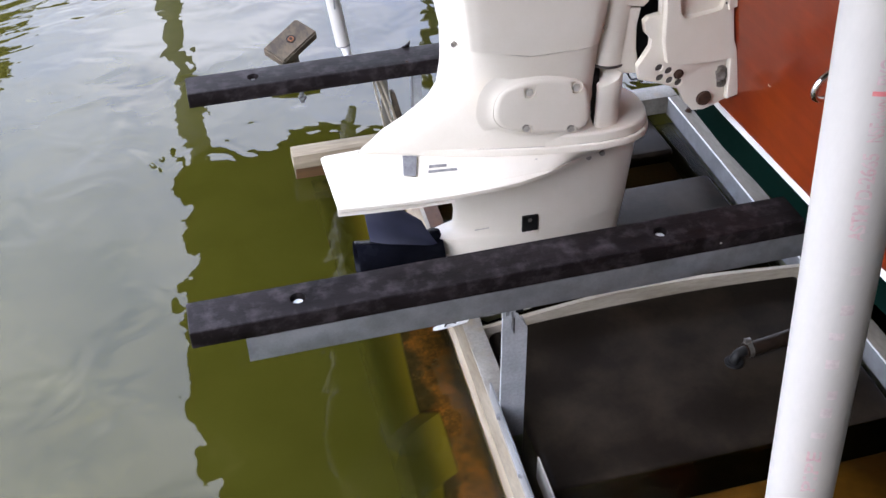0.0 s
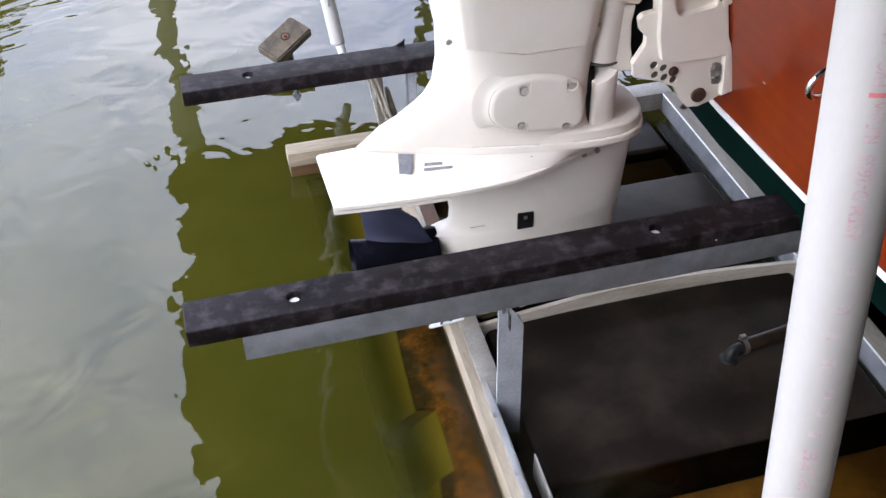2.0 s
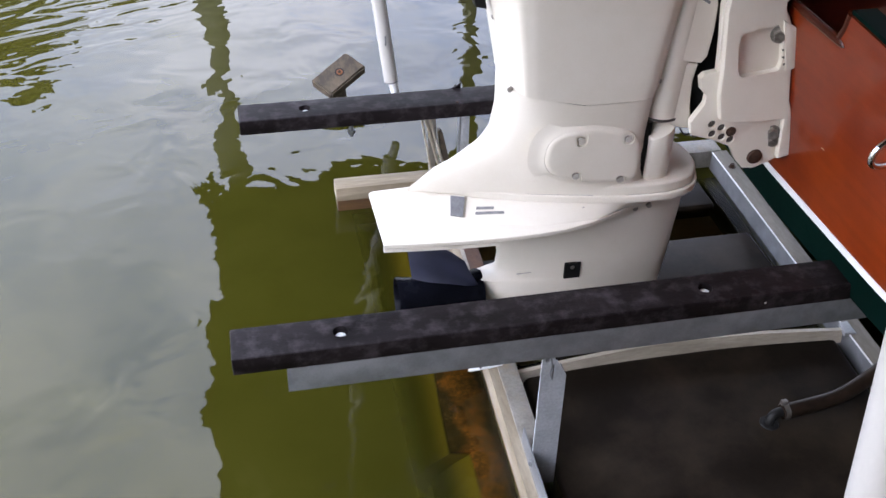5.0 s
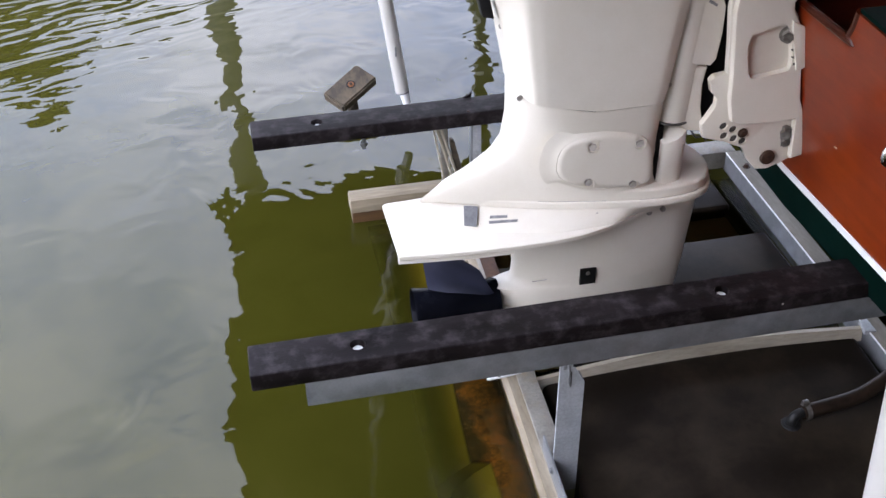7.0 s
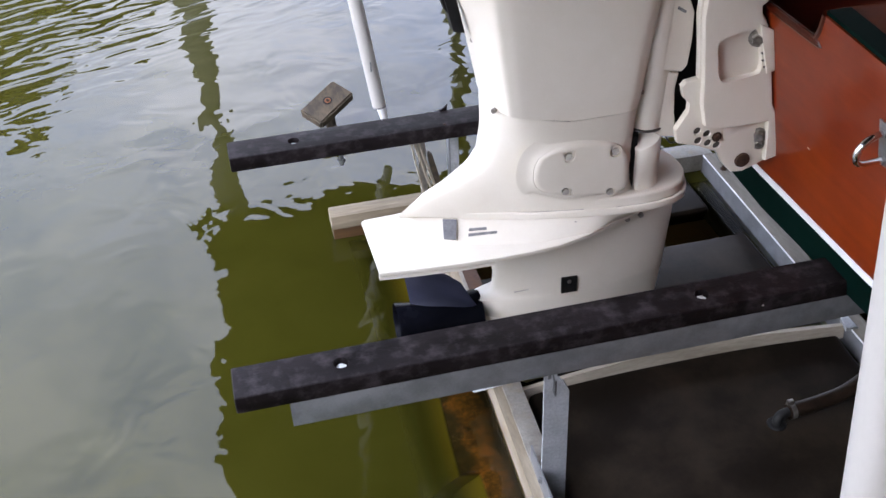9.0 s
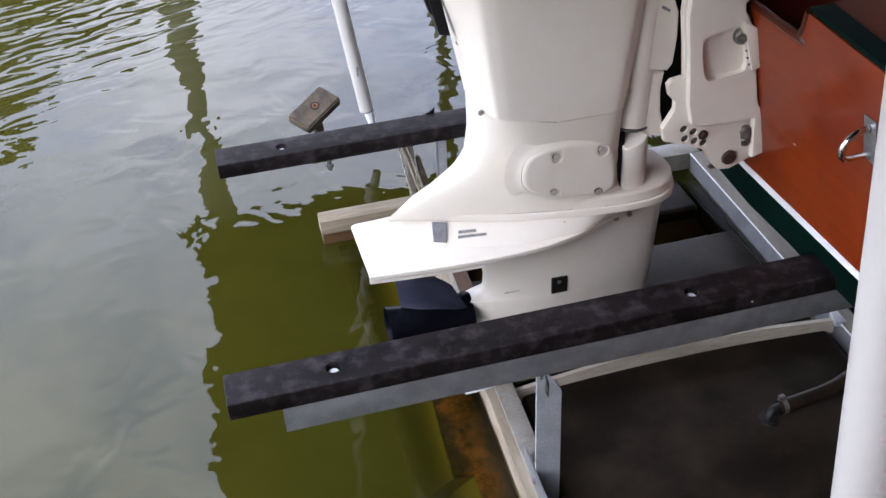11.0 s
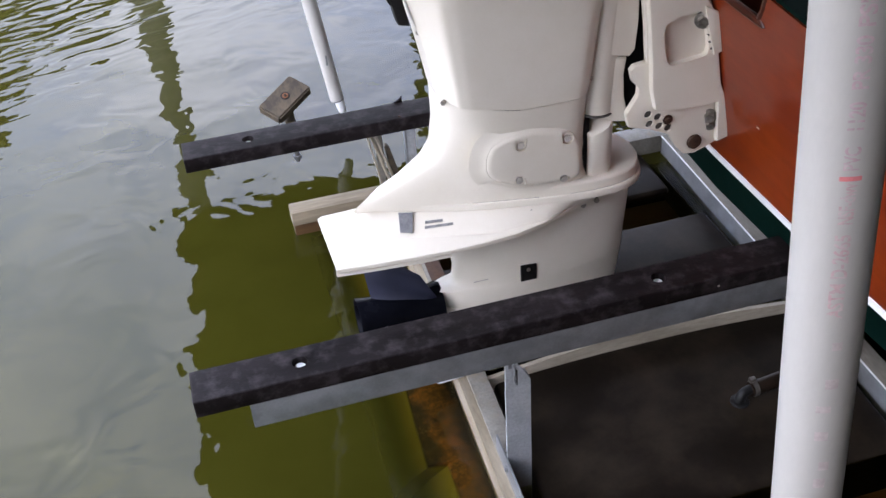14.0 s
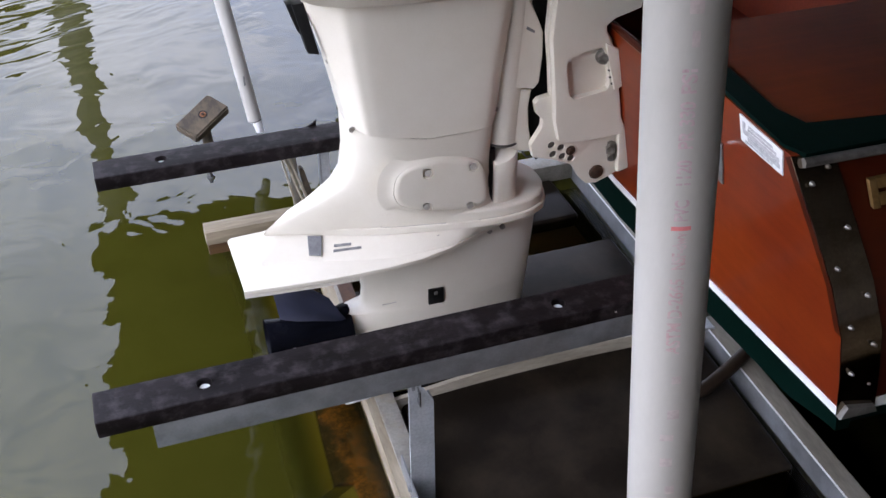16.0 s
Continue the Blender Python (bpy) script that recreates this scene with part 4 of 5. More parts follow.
    # screws under the lip, water inlet
    for x, z in ((0.72, 0.498), (0.753, 0.503)):
        part("screw", cyl((x, 0.3005, z), (x, 0.33, z), 0.0065, segs=14, bevel=0.001), M_STEEL, m)
    part("screw", cyl((0.581, 0.2705, 0.5345), (0.581, 0.29, 0.5345), 0.0062, segs=14, bevel=0.001), M_STEEL, m)
    inlet = part("water_inlet", box((0.567, 0.3065, 0.3085), (0.606, 0.33, 0.3535), 0.001), M_BLACK, m, "square black water inlet")
    part("screw", cyl((0.585, 0.3045, 0.342), (0.585, 0.308, 0.342), 0.005, segs=12), M_STEEL, inlet)
    part("scratch", box((0.45, 0.3099, 0.336), (0.485, 0.312, 0.3372)), M_FAINTSEAM, m, "faint scratch")
    # seam screws
    part("screw", cyl((0.402, 0.30, 0.838), (0.3965, 0.294, 0.838), 0.0055, segs=12), M_STEEL, m)
    part("screw", cyl((0.372, 0.345, 0.98), (0.3665, 0.341, 0.98), 0.005, segs=12), M_STEEL, m)
    part("screw", cyl((0.715, 0.285, 0.838), (0.7195, 0.2785, 0.838), 0.005, segs=12), M_STEEL, m)
    # black latch on the tail of the housing
    latch = part("tail_latch", prism([(0.325, 1.012), (0.349, 1.006), (0.325, 1.12), (0.30, 1.12)], "y", YM - 0.05, YM - 0.015, 0.004), M_BLACK, m, "black plastic latch")
    part("lever", prism([(0.309, 1.06), (0.32, 1.045), (0.303, 1.12), (0.29, 1.12)], "y", YM - 0.045, YM - 0.02, 0.002), M_BLACK, latch)
    # propeller
    hub = [(0.207, 0.0575), (0.194, 0.0575), (0.186, 0.055), (0.165, 0.052), (0.08, 0.05), (0.02, 0.0545), (0.004, 0.0575), (0.0, 0.0568), (0.0008, 0.0545), (0.01, 0.0505), (0.1, 0.047), (0.101, 0.002)]
    prop = part("propeller", revolve(hub, (0.173, YM, 0.247), (1, 0, 0), 40), M_PROP, m, "glossy black propeller")
    part("hub_chip", box((0.225, YM - 0.0545, 0.247), (0.234, YM - 0.049, 0.256), 0.001), M_GREYPLATE, prop, "pale chip on the hub")
    for k in range(3):
        ang = radians(-8 + 120 * k)
        n = 14
        skins = []
        bm = bmesh.new()
        for side in (-1, 1):
            grid = []
            for i in range(n + 1):
                u = i / n
                r = 0.046 + 0.134 * u
                th = 0.003 + 0.016 * math.exp(-u / 0.11)
                row = []
                for j in range(n + 1):
                    w = j / n
                    x = (0.212 - 0.014 * u + 0.02 * max(0.0, u - 0.8)) * (1 - w) + (0.37 - 0.06 * u - 0.1 * max(0.0, u - 0.8)) * w
                    a = ang + (0.4 - 0.1 * u) * (1 - w) + (-0.46 + 0.3 * u) * w + 0.16 * math.sin(math.pi * w) * (1 - u) ** 2
                    a += side * th * math.sin(math.pi * w) ** 0.5 / r
                    row.append(bm.verts.new((x, YM + r * math.sin(a), 0.247 + r * math.cos(a))))
                grid.append(row)
            for i in range(n):
                for j in range(n):
                    bm.faces.new((grid[i][j], grid[i + 1][j], grid[i + 1][j + 1], grid[i][j + 1]))
            skins.append(grid)
        near, far = skins
        for e in range(n):
            bm.faces.new((near[n][e], near[n][e + 1], far[n][e + 1], far[n][e]))
            bm.faces.new((near[0][e], near[0][e + 1], far[0][e + 1], far[0][e]))
        bmesh.ops.remove_doubles(bm, verts=bm.verts, dist=0.00005)
        bmesh.ops.recalc_face_normals(bm, faces=bm.faces)
        part("blade", bm, M_BLADE, prop, "black blade with the blue sheen in its colour", 60)
    # lower steering pivot on the lip
    bm = prism([(0.721, 0.40), (0.721, 0.287), (0.728, 0.281), (0.752, 0.281), (0.768, 0.285), (0.78, 0.295), (0.787, 0.312), (0.789, 0.34), (0.789, 0.40)], "z", 0.556, 0.742, 0.004, 2)
    for v in bm.verts:
        if v.co.z > 0.65:
            v.co.z -= 0.55 * max(0.0, 0.375 - v.co.y) - 0.02 * (v.co.x - 0.718) / 0.065
            v.co.x -= 0.02 * max(0.0, (v.co.y - 0.34) / 0.06) if v.co.x < 0.75 else 0.0
    part("lower_pivot", bm, M_WHITE, m)
    # black box paints the crevice's shade beside the pivot
    part("pivot_gap", box((0.71, 0.295, 0.575), (0.725, 0.40, 0.73)), M_BLACK, m, "black filler for the shade in the pivot gap")
    # swivel bracket
    sw = [(0.735, 0.86), (0.745, 1.1), (0.778, 1.1), (0.808, 1.034), (0.822, 1.0), (0.8235, 0.943), (0.8185, 0.883), (0.807, 0.869), (0.764, 0.877)]
    part("swivel_bracket", prism(sw, "y", 0.283, 0.457, 0.008, 3), M_WHITE, m)
    sw2 = [(0.745, 0.735), (0.757, 0.77), (0.76, 0.85), (0.768, 0.872), (0.804, 0.864), (0.799, 0.825), (0.803, 0.77), (0.819, 0.706), (0.779, 0.714)]
    part("swivel_rib", prism(sw2, "y", 0.289, 0.451, 0.008, 3), M_WHITE, m)
    part("marking", prism([(0.781, 1.014), (0.799, 1.003), (0.801, 1.008), (0.783, 1.02)], "y", 0.2815, 0.284), M_PRINT, m, "small grey marking")
    part("pivot_tube", cyl((0.750, 0.325, 0.738), (0.757, 0.33, 1.1), 0.041, 0.052, segs=32, bevel=0.004), M_WHITE, m)
    part("pivot_seal", cyl((0.750, 0.325, 0.7345), (0.750, 0.325, 0.739), 0.043, segs=32), M_SEAM, m, "dark pivot seal")
    part("steering_arm", box((0.70, 0.31, 0.745), (0.745, 0.40, 0.775), 0.008), M_WHITE, m)
    # clamp brackets either side, with pockets, holes and bolts
    cl = [(0.828, 1.12), (0.823, 1.0), (0.832, 0.93), (0.839, 0.856), (0.812, 0.852), (0.803, 0.842), (0.809, 0.816), (0.824, 0.80), (0.824, 0.78), (0.808, 0.753), (0.799, 0.738), (0.806, 0.706),
          (0.86, 0.688), (0.904, 0.667), (0.924, 0.63), (0.945, 0.607), (0.972, 0.604), (1.0, 0.614), (1.044, 0.635), (tx(0.78), 0.78), (tx(0.86), 0.86), (tx(0.97), 0.97), (0.955, 1.0), (0.952, 1.012), (0.97, 1.026), (1.03, 1.04), (1.04, 1.12)]
    block = [(0.834, 1.12), (0.826, 1.0), (0.834, 0.93), (0.842, 0.86), (0.846, 0.80), (0.858, 0.748), (0.88, 0.739), (0.958, 0.734), (1.008, 0.736), (1.016, 0.634), (1.043, 0.641), (1.034, 0.73), (tx(0.78) - 0.004, 0.78),
             (tx(0.86) - 0.003, 0.86), (tx(0.97) - 0.006, 0.966), (0.955, 0.992), (0.952, 1.01), (0.97, 1.024), (1.03, 1.04), (1.04, 1.12)]
    pocket = [(0.86, 0.945), (0.905, 0.958), (0.951, 0.966), (0.976, 0.858), (0.93, 0.852), (0.877, 0.846)]
    for _ in range(2):
        pocket = [(p[0] * k + q[0] * (1 - k), p[1] * k + q[1] * (1 - k)) for p, q in zip(pocket, pocket[1:] + pocket[:1]) for k in (0.82, 0.18)]
    for s in (-1, 1):
        a, mid, b = YM + s * 0.121, YM + s * 0.103, YM + s * 0.085
        bm = prism(cl, "y", min(mid, b), max(mid, b), 0.003, 2)
        holes = [(0.85, 0.729), (0.874, 0.718), (0.855, 0.704), (0.879, 0.694), (0.901, 0.685)]
        bm = cut(bm, [cyl((x, mid - 0.009, z), (x, mid + 0.009, z), 0.0093, segs=20) for x, z in holes])
        br = part("clamp_bracket", bm, M_WHITE, m)
        # dark discs put the shade inside the holes into their bottoms
        for x, z in holes:
            part("hole_shade", cyl((x, b + s * 0.006, z), (x, b + s * 0.0125, z), 0.0098, segs=20), M_SEAM, br, "dark disc for the shade in a pin hole")
        bm = prism(block, "y", min(a, mid), max(a, mid), 0.0045, 3)
        bm = cut(bm, [prism(pocket, "y", a - 0.0155, a + 0.0155)])
        part("bracket_block", bm, M_WHITE, br)
        boss = [(0.95, 0.974), (0.961, 0.925), (0.981, 0.858), (1.006, 0.866), (0.981, 0.957)]
        part("bolt_boss", prism(boss, "y", min(a, a + s * 0.008), max(a, a + s * 0.008), 0.003, 2), M_WHITE, br)
        bolt(br, (0.898, mid, 0.707), (0, s, 0), 0.0078, 0.008, M_RUSTBOLT, label="brown pin head")
        part("pivot_bolt", cyl((0.968, mid, 0.636), (0.968, mid + s * 0.007, 0.636), 0.0185, 0.0165, 24, 0.002), M_RUSTBOLT, br, "dark rusty pivot bolt")
        bolt(br, (0.956, a - s * 0.010, 0.936), (-0.5, s, 0), 0.0125, 0.015, M_STEEL)
        for hx, hz in ((0.967, 0.905), (0.971, 0.888), (0.976, 0.872)):
            part("pin_hole", cyl((hx, a - s * 0.003, hz), (hx, a + s * 0.0012, hz), 0.0028, segs=10), M_SEAM, br, "small dark hole")
        bolt(br, (1.0, mid, 0.695), (-0.5, s, 0), 0.012, 0.016, M_STEEL)
        bolt(br, (1.003, mid, 0.672), (-0.5, s, 0), 0.009, 0.013, M_STEEL)
    part("cable", tube(smooth_path([(0.79, 0.3, 0.712), (0.797, 0.285, 0.7), (0.812, 0.28, 0.703), (0.822, 0.285, 0.69), (0.83, 0.3, 0.7)], 5), 0.0022, 8), M_BLACK, m, "thin black cable")
    part("thrust_tube", cyl((0.955, YM - 0.06, 0.655), (0.955, YM + 0.06, 0.655), 0.014), M_STEEL, m)
    # added black box stands in for the shade between swivel and clamps
    part("gap_filler", box((0.80, 0.315, 0.715), (0.96, 0.43, 1.1), 0.006), M_BLACK, m, "black filler for the shade in the bracket gap")
    return m


# ---- lift ----
BUNK_TOP, BUNK_TH, BUNK_HALF = 0.50, 0.042, 0.045


def build_bunk(y, x0, x1, holes, label, angle_side):
    t = thing("bunk", ((x0 + x1) / 2, y, BUNK_TOP - BUNK_TH), label, "bunk board", "lift bunks")
    bm = box((x0, y - BUNK_HALF, BUNK_TOP - BUNK_TH), (x1, y + BUNK_HALF, BUNK_TOP), 0.005, 3)
    bm = cut(bm, [cyl((x, y, BUNK_TOP - 0.0185), (x, y, BUNK_TOP + 0.02), 0.0155, segs=28) for x in holes])
    part("board", bm, M_VINYL, t)
    for x in holes:
        part("bolt", cyl((x, y, BUNK_TOP - 0.019), (x, y, BUNK_TOP - 0.012), 0.0135, 0.0105, segs=20), M_BOLTHEAD, t, "bright bolt head in a counterbore")
    z1 = BUNK_TOP - BUNK_TH
    ya, yb, yc = (y - 0.043, y - 0.038, y + 0.03) if angle_side > 0 else (y + 0.043, y + 0.038, y - 0.03)
    if angle_side > 0:
        part("angle_web", box((x0 + 0.102, min(ya, yb), z1 - 0.062), (x1, max(ya, yb), z1 - 0.0005), 0.001), M_GALV, t, "galvanised angle iron")
    part("angle_flange", box((x0 + 0.102, min(yb, yc), z1 - 0.0065), (x1, max(yb, yc), z1 - 0.0005)), M_GALV, t)
    part("bolt_shank", cyl((0.137, y, z1 - 0.055), (0.137, y, z1 - 0.0065), 0.006, segs=12), M_GALV, t)
    part("nut", cyl((0.137, y, z1 - 0.045), (0.137, y, z1 - 0.035), 0.011, segs=6), M_GALV, t)
    if angle_side > 0:
        part("screw", cyl((0.882, y - 0.045, 0.478), (0.882, y - 0.0465, 0.478), 0.0028, 0.002, segs=10), M_STEEL, t)
    if angle_side < 0:
        part("tab", prism([(0.418, 0.498), (0.445, 0.499), (0.447, 0.517), (0.438, 0.508)], "y", y + 0.04, y + 0.047, 0.001), M_VINYL, t, "torn corner of the cladding")
        part("screw", cyl((0.42, y - 0.034, BUNK_TOP - 0.001), (0.42, y - 0.034, BUNK_TOP + 0.002), 0.005, 0.0035, segs=12), M_RUSTBOLT, t)
    return t


def build_lift():
    build_bunk(0.0, -0.213, 1.9, (0.0, 0.763, 1.5), "black vinyl-clad bunk board on a galvanised angle", 1)
    build_bunk(0.893, -0.157, 1.9, (0.016, 1.5), "black vinyl-clad bunk board on a galvanised angle", -1)
    fr = thing("lift_frame", (0.9, 0.4, 0.0), "galvanised boat lift frame with rails and posts", "lift frame")
    def skew(bm, slope=0.026, at=0.28):
        for v in bm.verts:
            v.co.x += slope * (v.co.y - at)
        return bm

    def skew_far(bm):
        return skew(bm, 0.012, 0.5)
    for x0, x1, mat, y1, f in ((0.388, 0.412, M_RAILCREAM, 1.2, skew), (1.354, 1.404, M_GALV, 1.155, skew_far)):
        ring = [(x0, -0.02), (x1, -0.02), (x1, -0.015), (x0 + 0.005, -0.015), (x0 + 0.005, 0.058), (x1, 0.058), (x1, 0.063), (x0, 0.063)]
        part("rail", f(prism(ring, "y", -1.1, y1)), mat, fr, "channel rail")
    part("rail_plate", skew(box((0.411, 0.02, 0.0605), (0.459, 1.2, 0.0675), 0.001)), M_GALV_OLD, fr, "weathered flat bar on the rail")
    part("rail_plate", skew(box((0.411, -1.1, 0.0605), (0.421, 0.02, 0.0675), 0.001)), M_GALV_OLD, fr, "weathered flat bar on the rail")
    angle = part("rail_angle", skew(box((0.4125, -1.1, 0.06), (0.4172, 0.035, 0.112), 0.001)), M_GALV, fr, "bright upright leg of an angle bar")
    for by, bz in ((-0.048, 0.086), (-0.215, 0.086)):
        bolt(angle, (0.4125 + 0.026 * (by - 0.28), by, bz), (-1, 0, 0), 0.006, 0.006, M_GALV)
    part("rail_lug", skew(box((0.4575, -1.1, 0.03), (0.4615, -0.19, 0.1), 0.001)), M_GALV_OLD, fr)
    part("rail_stain", skew(box((0.42, 0.6, 0.0675), (0.4615, 1.19, 0.0705), 0.001)), M_SILT, fr, "brown silt caked on the bar")
    y = -0.034
    post = [(0.4085, 0.42), (0.434, 0.42), (0.434, 0.397), (0.464, 0.338), (0.466, -0.08), (0.4085, -0.08)]
    # post face in the lit copy, its flange in the duller steel
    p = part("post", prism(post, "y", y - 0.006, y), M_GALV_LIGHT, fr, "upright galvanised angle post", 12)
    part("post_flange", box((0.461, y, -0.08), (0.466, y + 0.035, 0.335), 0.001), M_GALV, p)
    part("slot", box((0.4325, y - 0.0072, 0.335), (0.4348, y - 0.005, 0.374)), M_SEAM, p, "dark slot in the post")
    part("weld", tube(smooth_path([(0.4275, y - 0.006, 0.392), (0.43, y - 0.0068, 0.37), (0.4285, y - 0.006, 0.35), (0.4338, y - 0.0065, 0.332)], 4), 0.002, 8), M_GALV, p, "ragged weld bead")
    part("tack", box((0.4145, y - 0.009, 0.384), (0.4225, y - 0.005, 0.396), 0.002), M_GALV, p)
    part("gap_shim", box((0.436, y - 0.008, 0.388), (0.453, y + 0.01, 0.3955), 0.001), M_BLACK, p, "black rubber shim")
    # one angle post: duller steel edge-on, lit copy on the face
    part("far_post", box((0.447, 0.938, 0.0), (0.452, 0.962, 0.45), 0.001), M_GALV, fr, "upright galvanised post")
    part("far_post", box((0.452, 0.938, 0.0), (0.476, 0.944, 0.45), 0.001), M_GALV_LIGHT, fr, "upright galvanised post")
    part("brace_bar", prism([(0.345, 0.45), (0.382, 0.45), (0.386, 0.36), (0.384, 0.06), (0.37, 0.06), (0.362, 0.34)], "y", 0.962, 0.967, 0.001), M_GALV_OLD, fr, "weathered bent brace")
    for x0, x1, r in ((0.338, 0.442, 0.0042), (0.35, 0.457, 0.0042), (0.334, 0.398, 0.0032)):
        part("brace_rod", cyl((x0, 0.952, 0.45), (x1, 0.95, 0.06), r, segs=10), M_BATTEN, fr, "pale round rod")
    part("wood_shim", prism([(0.389, 0.352), (0.395, 0.358), (0.403, 0.35), (0.462, 0.1), (0.443, 0.1), (0.396, 0.3)], "y", 0.955, 0.975, 0.002), M_BLOCK, fr, "brown wooden shim")
    part("clip", prism([(0.334, 0.281), (0.342, 0.278), (0.385, 0.281), (0.425, 0.287), (0.432, 0.296), (0.38, 0.3), (0.338, 0.29)], "z", 0.067, 0.071, 0.0015), M_STRIPE, fr, "white painted clip")
    part("clip_hook", tube(smooth_path([(0.366, 0.281, 0.073), (0.37, 0.287, 0.076), (0.385, 0.29, 0.075), (0.395, 0.288, 0.073)], 4), 0.0025, 8), M_SEAM, fr, "dark wire hook")
    # top plate coloured beige, browner than the rail's web
    part("rail_cap", skew_far(box((1.3555, -1.1, 0.0632), (1.404, 1.155, 0.0658), 0.0008)), M_RAILTOP, fr, "beige-grey top of the rail")
    # bright strip stands in for the highlight along the rail's top edge
    part("rail_edge", skew_far(box((1.3515, -1.1, 0.0615), (1.3552, 1.155, 0.0655), 0.001)), M_BOLTHEAD, fr, "pale strip for the highlight on the rail edge")
    bolt(fr, (1.386, 1.055, 0.063), (0, 0, 1), 0.008, 0.014, M_RUSTBOLT, label="small rusty bolt")
    part("cross_member", box((0.46, 1.163, -0.06), (1.40, 1.238, 0.0622), 0.003), M_GALV_OLD, fr, "pale cross channel")
    part("rail_bracket", prism([(1.335, 0.24), (1.366, 0.236), (1.366, 0.285), (1.342, 0.282)], "z", 0.058, 0.071, 0.002), M_GALV_LIGHT, fr, "small bright bracket")
    pts = smooth_path([(0.457, 0.268, 0.055), (0.65, 0.28, 0.066), (0.84, 0.286, 0.075), (1.08, 0.279, 0.0755), (1.342, 0.258, 0.068)], 8)
    rings = [[(p.x, p.y - 0.006, p.z - 0.043), (p.x, p.y + 0.006, p.z - 0.043), (p.x, p.y + 0.012, p.z - 0.004), (p.x, p.y, p.z - 0.004)] for p in pts]
    solid("batten", loft(rings), M_BATTEN, "bowed cream batten between the lift rails", "batten")


def build_tanks():
    tank = thing("float_tank", (0.92, 0.03, -0.3), "black plastic float tank awash between the rails", "float tank", "float tanks")
    bm = bmesh.new()
    add_box(bm, (0.475, -0.222, -0.32), (1.33, 0.29, 0.0), 0.022, 4)
    for v in bm.verts:
        if v.co.z > -0.1:
            v.co.z += 0.006 + 0.03 * (v.co.y + 0.22) / 0.51 + 0.006 * (v.co.x - 0.9)
    part("shell", bm, M_TANK, tank)
    f = part("fitting", cyl((1.027, 0.022, 0.008), (1.027, 0.022, 0.024), 0.027, 0.023, 20, 0.003), M_BLACK, tank, "black hose fitting")
    part("elbow", tube(smooth_path([(1.027, 0.022, 0.018), (1.028, 0.022, 0.034), (1.04, 0.026, 0.045), (1.075, 0.031, 0.048)], 5), 0.0125, 14), M_BLACK, f)
    t2 = thing("float_tank", (0.92, 0.8, -0.3), "black plastic float tank awash under the motor", "float tank", "float tanks")
    bm = box((0.475, 0.5, -0.32), (1.33, 0.785, 0.012), 0.014, 3)
    add_box(bm, (0.475, 0.77, -0.32), (1.325, 0.945, -0.035), 0.012, 2)
    add_box(bm, (0.475, 0.932, -0.32), (1.287, 1.161, 0.014), 0.016, 3)
    add_box(bm, (1.27, 0.765, -0.32), (1.348, 1.162, -0.006), 0.008, 2)
    add_box(bm, (0.48, 0.55, -0.33), (1.35, 1.158, -0.05), 0.01, 2)
    part("shell", bm, M_TANK, t2)
    part("silt_film", box((0.5, 0.79, -0.045), (1.31, 0.928, -0.024), 0.006), M_SILT, t2, "brown silt in the sunken middle")
    hose = thing("hose", (1.2, 0.05, 0.06), "brown rubber air hose clamped to the tank fitting", "hose")
    part("tube", tube(smooth_path([(1.056, 0.029, 0.046), (1.12, 0.032, 0.05), (1.22, 0.042, 0.062), (1.34, 0.085, 0.085), (1.46, 0.16, 0.084), (1.62, 0.3, 0.06), (1.8, 0.4, 0.0)], 6), 0.0185, 16), M_HOSE, hose)
    part("clamp", revolve([(-0.006, 0.0195), (-0.006, 0.0208), (0.006, 0.0208), (0.006, 0.0195)], (1.066, 0.03, 0.0466), (0.99, 0.06, 0.06), 24), M_STEEL, hose, "worm-drive hose clamp")
    part("clamp_screw", box((1.054, 0.03, 0.064), (1.07, 0.042, 0.076), 0.002), M_STEEL, hose)
    rf = thing("steel_float", (0.33, 0.0, -0.3), "rusty steel float submerged beside the rail", "steel float")
    # a flat rusty top beside the rail, a crisp edge with a step in it, and a steep flank going down
    edges = [(-0.9, 0.225), (-0.17, 0.25), (-0.083, 0.266), (-0.066, 0.303), (-0.055, 0.308), (0.1, 0.313), (0.128, 0.312), (0.138, 0.264), (0.3, 0.272), (0.42, 0.281), (1.1, 0.31)]
    rings = []
    for y, e in edges:
        prof = [(0.40, -0.048), (e + 0.02, -0.05), (e, -0.053), (e - 0.005, -0.062), (e - 0.045, -0.088), (e - 0.1, -0.14), (e - 0.18, -0.46), (0.40, -0.46)]
        rings.append([(x, y, z) for x, z in prof])
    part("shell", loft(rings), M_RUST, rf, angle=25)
    low = thing("steel_float", (0.95, -0.6, -0.4), "dark rusty steel float deep beside the tank", "steel float")
    part("shell", box((0.5, -1.0, -0.4), (1.34, -0.25, -0.07), 0.03, 3), M_RUSTDARK, low)


# ---- loose things ----
PRINT_ANGLE = radians(-103)


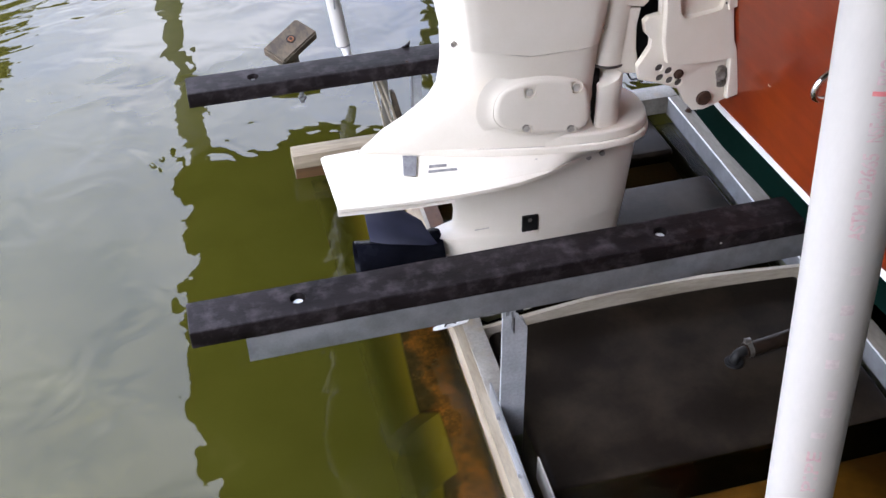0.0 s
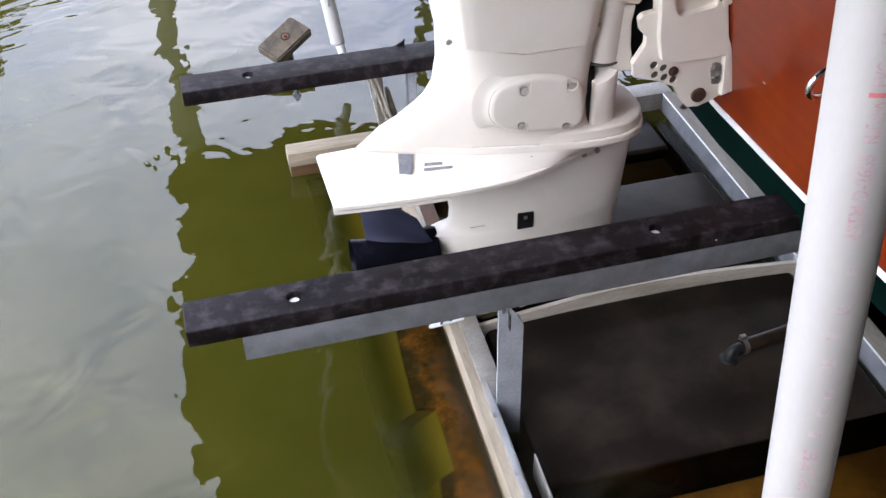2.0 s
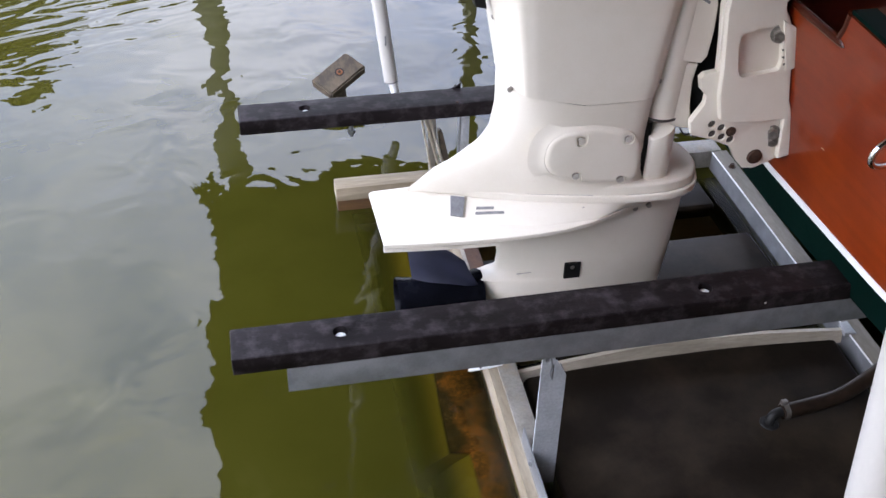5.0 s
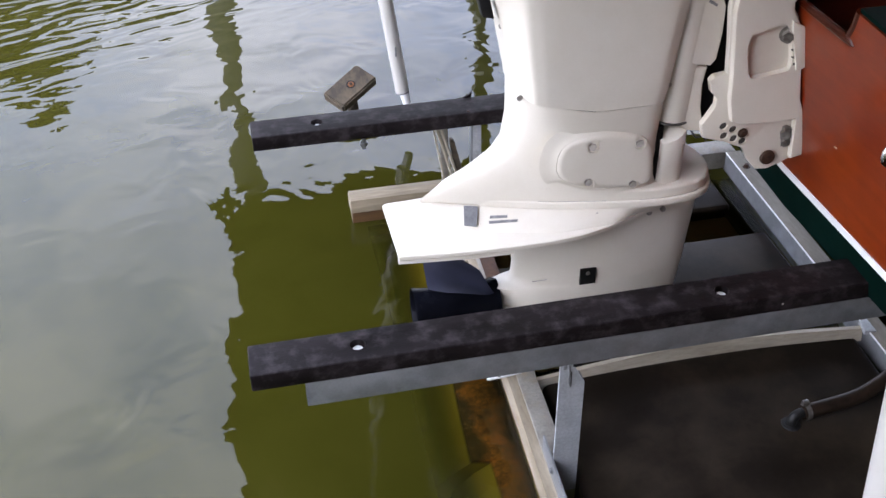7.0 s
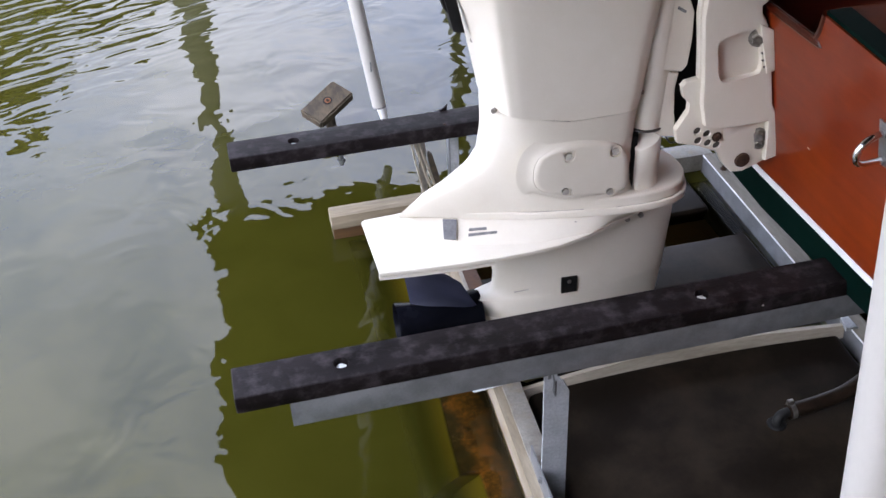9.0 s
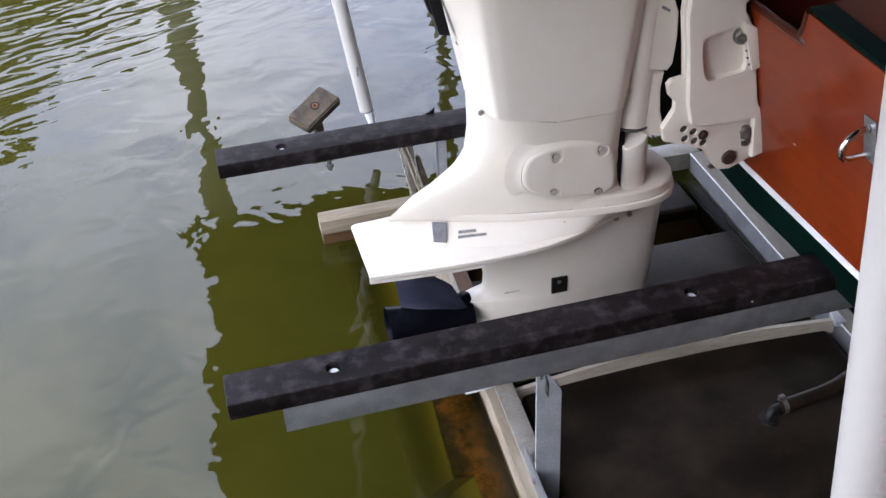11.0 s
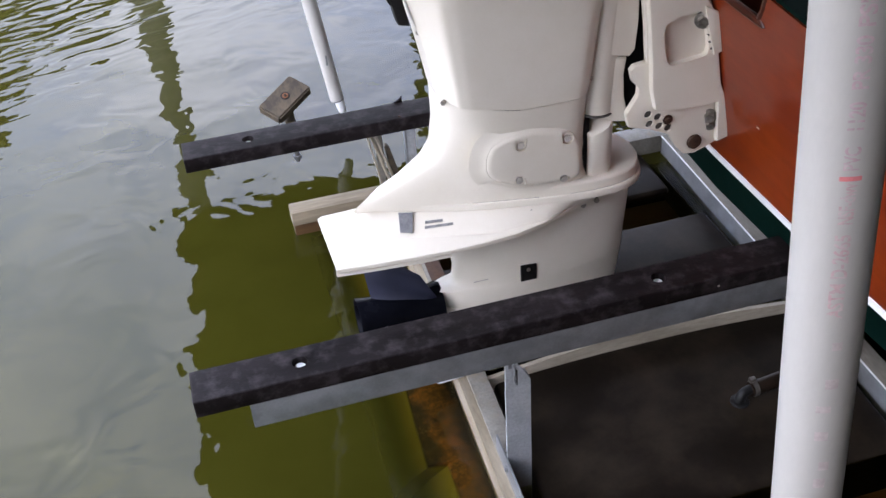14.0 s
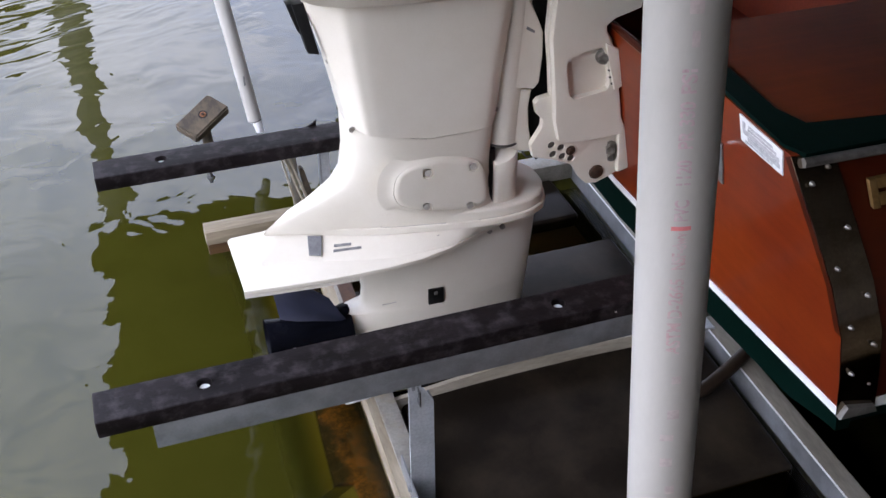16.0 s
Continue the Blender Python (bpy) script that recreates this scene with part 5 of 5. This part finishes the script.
def build_pipes():
    rad = 0.0282
    p0 = Vector((0.3443 + 0.06 * 1.3, -1.034 - 0.0564 * 1.3, 0.0))
    p1 = Vector((0.3443 - 0.06 * 1.25, -1.034 + 0.0564 * 1.25, 2.55))
    t = thing("guide_pipe", (p0.x, p0.y, -0.3), "white PVC guide pipe with faded red print", "guide pipe", "guide pipes")
    d = (p1 - p0).normalized()
    part("pipe", tube([p0 - d * 0.3, p0 + d * 0.5, p0 + d * 1.2, p0 + d * 1.9, p0 + d * 2.17], rad, 48), M_PVC, t)
    # print running up the pipe, wrapped round it
    side = Vector((1, 0, 0))
    side = (side - d * side.dot(d)).normalized()
    fwd = d.cross(side)

    def wrap(bm, s0, a0):
        """Flat drawing (x along the pipe, y round it) to the pipe's skin."""
        for v in bm.verts:
            a = a0 - v.co.y / rad
            v.co = p0 + d * (s0 + v.co.x) + (side * math.cos(a) + fwd * math.sin(a)) * (rad + 0.0004 + v.co.z)

    def words(text, s0, s1, a0, size, mat):
        s0, s1 = s0 + 0.02, s1 + 0.02
        cu = bpy.data.curves.new("print", "FONT")
        cu.body = text
        cu.size = size
        cu.offset = 0.00035
        ob = bpy.data.objects.new("print", cu)
        scene.collection.objects.link(ob)
        me = bpy.data.meshes.new_from_object(ob.evaluated_get(bpy.context.evaluated_depsgraph_get()))
        bpy.data.objects.remove(ob)
        bm = bmesh.new()
        bm.from_mesh(me)
        run = max(v.co.x for v in bm.verts)
        for v in bm.verts:
            v.co.x *= (s1 - s0) / run
        wrap(bm, s0, a0)
        part("print", bm, mat, t, "faded red lettering")

    def bar(s0, s1, a0, w, mat):
        bm = bmesh.new()
        vs = [[bm.verts.new((s, y * w / 6, 0)) for y in range(7)] for s in (s0, s1)]
        for i in range(6):
            bm.faces.new((vs[0][i], vs[1][i], vs[1][i + 1], vs[0][i + 1]))
        for v in bm.verts:
            v.co.x -= s0
        wrap(bm, s0, a0)
        part("print_bar", bm, mat, t, "unreadable faded print")

    A = PRINT_ANGLE
    words("PIPE", 1.097, 1.149, A, 0.016, M_INK)
    words("ASTM D-2665", 1.366, 1.438, A, 0.0145, M_INK)
    words("NSF-dwv", 1.446, 1.479, A, 0.0135, M_INK)
    bar(1.5005, 1.504, A + 0.1, 0.014, M_DARKINK)
    words("PVC", 1.488, 1.506, A, 0.0135, M_INK2)
    words("1120", 1.516, 1.538, A, 0.0135, M_INK2)
    words("PR 330", 1.546, 1.582, A, 0.0135, M_INK2)
    words("PSI", 1.587, 1.605, A, 0.0135, M_INK2)
    rng = random.Random(3)
    for s, end in ((1.06, 1.1), (1.185, 1.375), (1.64, 1.8)):
        while s < end:
            w = rng.uniform(0.005, 0.012)
            bar(s, s + w, A + rng.uniform(0, 0.15), rng.uniform(0.004, 0.012), M_FAINT)
            s += w + rng.uniform(0.006, 0.03)
    # the far pipe leans and hangs from the roof, ending over the water
    q0, q1 = Vector((0.3685, 1.66, 0.15)), Vector((0.3685 - 0.13 * 2.05, 1.66, 2.2))
    t2 = thing("guide_pipe", tuple(q0), "leaning white PVC pipe hung over the water", "guide pipe", "guide pipes")
    dd = (q1 - q0).normalized()
    part("pipe", tube([q0, q0 + dd * 0.7, q0 + dd * 1.4, q1], 0.0242, 32), M_PVC, t2)
    part("end_ring", cyl(q0 - dd * 0.001, q0 + dd * 0.004, 0.0247, segs=32), M_PRINT, t2, "grey cut end of the pipe")
    part("reducer", cyl(q0 - dd * 0.05 + Vector((0.008, 0, 0)), q0 + Vector((0.005, 0, 0)), 0.0135, 0.0175, 24, 0.001), M_STRIPE, t2, "paler narrow stub")
    c = q0 + dd * 0.165 - Vector((0.0, 0.0236, 0.0))
    part("mark", box((c.x - 0.003, c.y - 0.002, c.z - 0.018), (c.x + 0.003, c.y + 0.003, c.z + 0.018)), M_PRINT, t2)


def build_loose():
    t = thing("floating_timber", (0.3, 1.15, 0.0), "weathered grey timber beam lying across the lift", "timber beam")
    part("beam", box((0.108, 1.118, 0.037), (0.455, 1.178, 0.085), 0.004), M_WOOD, t)
    part("wet_plank", box((0.112, 1.121, -0.06), (0.455, 1.175, 0.037), 0.003), M_WETWOOD, t, "wet brown lower plank")
    b = thing("wood_block", (0.2, 1.83, -0.3), "weathered wooden block bolted on a short stake", "wood block")
    P1, P2, P4 = Vector((0.239, 1.895, 0.156)), Vector((0.303, 1.825, 0.129)), Vector((0.102, 1.806, 0.100))
    u, v = P2 - P1, P4 - P1
    n = u.cross(v).normalized()
    n = n if n.z > 0 else -n
    bm = bmesh.new()
    top = [P1, P2, P2 + v, P4]
    vt = [bm.verts.new(p) for p in top]
    vb = [bm.verts.new(p - n * 0.04) for p in top]
    bm.faces.new(vt)
    bm.faces.new(vb[::-1])
    for i in range(4):
        bm.faces.new((vt[i], vt[(i + 1) % 4], vb[(i + 1) % 4], vb[i]))
    bmesh.ops.bevel(bm, geom=bm.edges[:], offset=0.006, segments=2, affect="EDGES")
    part("block", bm, M_BLOCK, b)
    c = P1 + u * 0.5 + v * 0.47
    part("washer", cyl(c - n * 0.004, c + n * 0.0008, 0.017, segs=24), M_BLACK, b, "dark bored recess")
    part("washer", cyl(c, c + n * 0.0015, 0.0125, 0.0115, 20), M_WASHER, b, "orange rusty washer")
    part("bolt", cyl(c, c + n * 0.005, 0.0065, 0.0055, 6), M_RUSTBOLT, b, "rusty bolt head")
    part("stake", cyl(P1 + u * 0.7 + v * 0.6 - n * 0.03, Vector((0.24, 1.86, -0.4)), 0.02, segs=12), M_BLOCK, b)


build_ground()
for i, (x, y, h) in enumerate([(-3.4, 27, 9.0), (-6.6, 28, 12.4), (-9.5, 26.5, 12.8), (-13, 28, 13.4), (-17, 27, 12.5), (-22, 29, 13.5)]):
    build_tree(x, y, h, 11 + i)
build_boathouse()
build_boat()
build_motor()
build_lift()
build_tanks()
build_pipes()
build_loose()
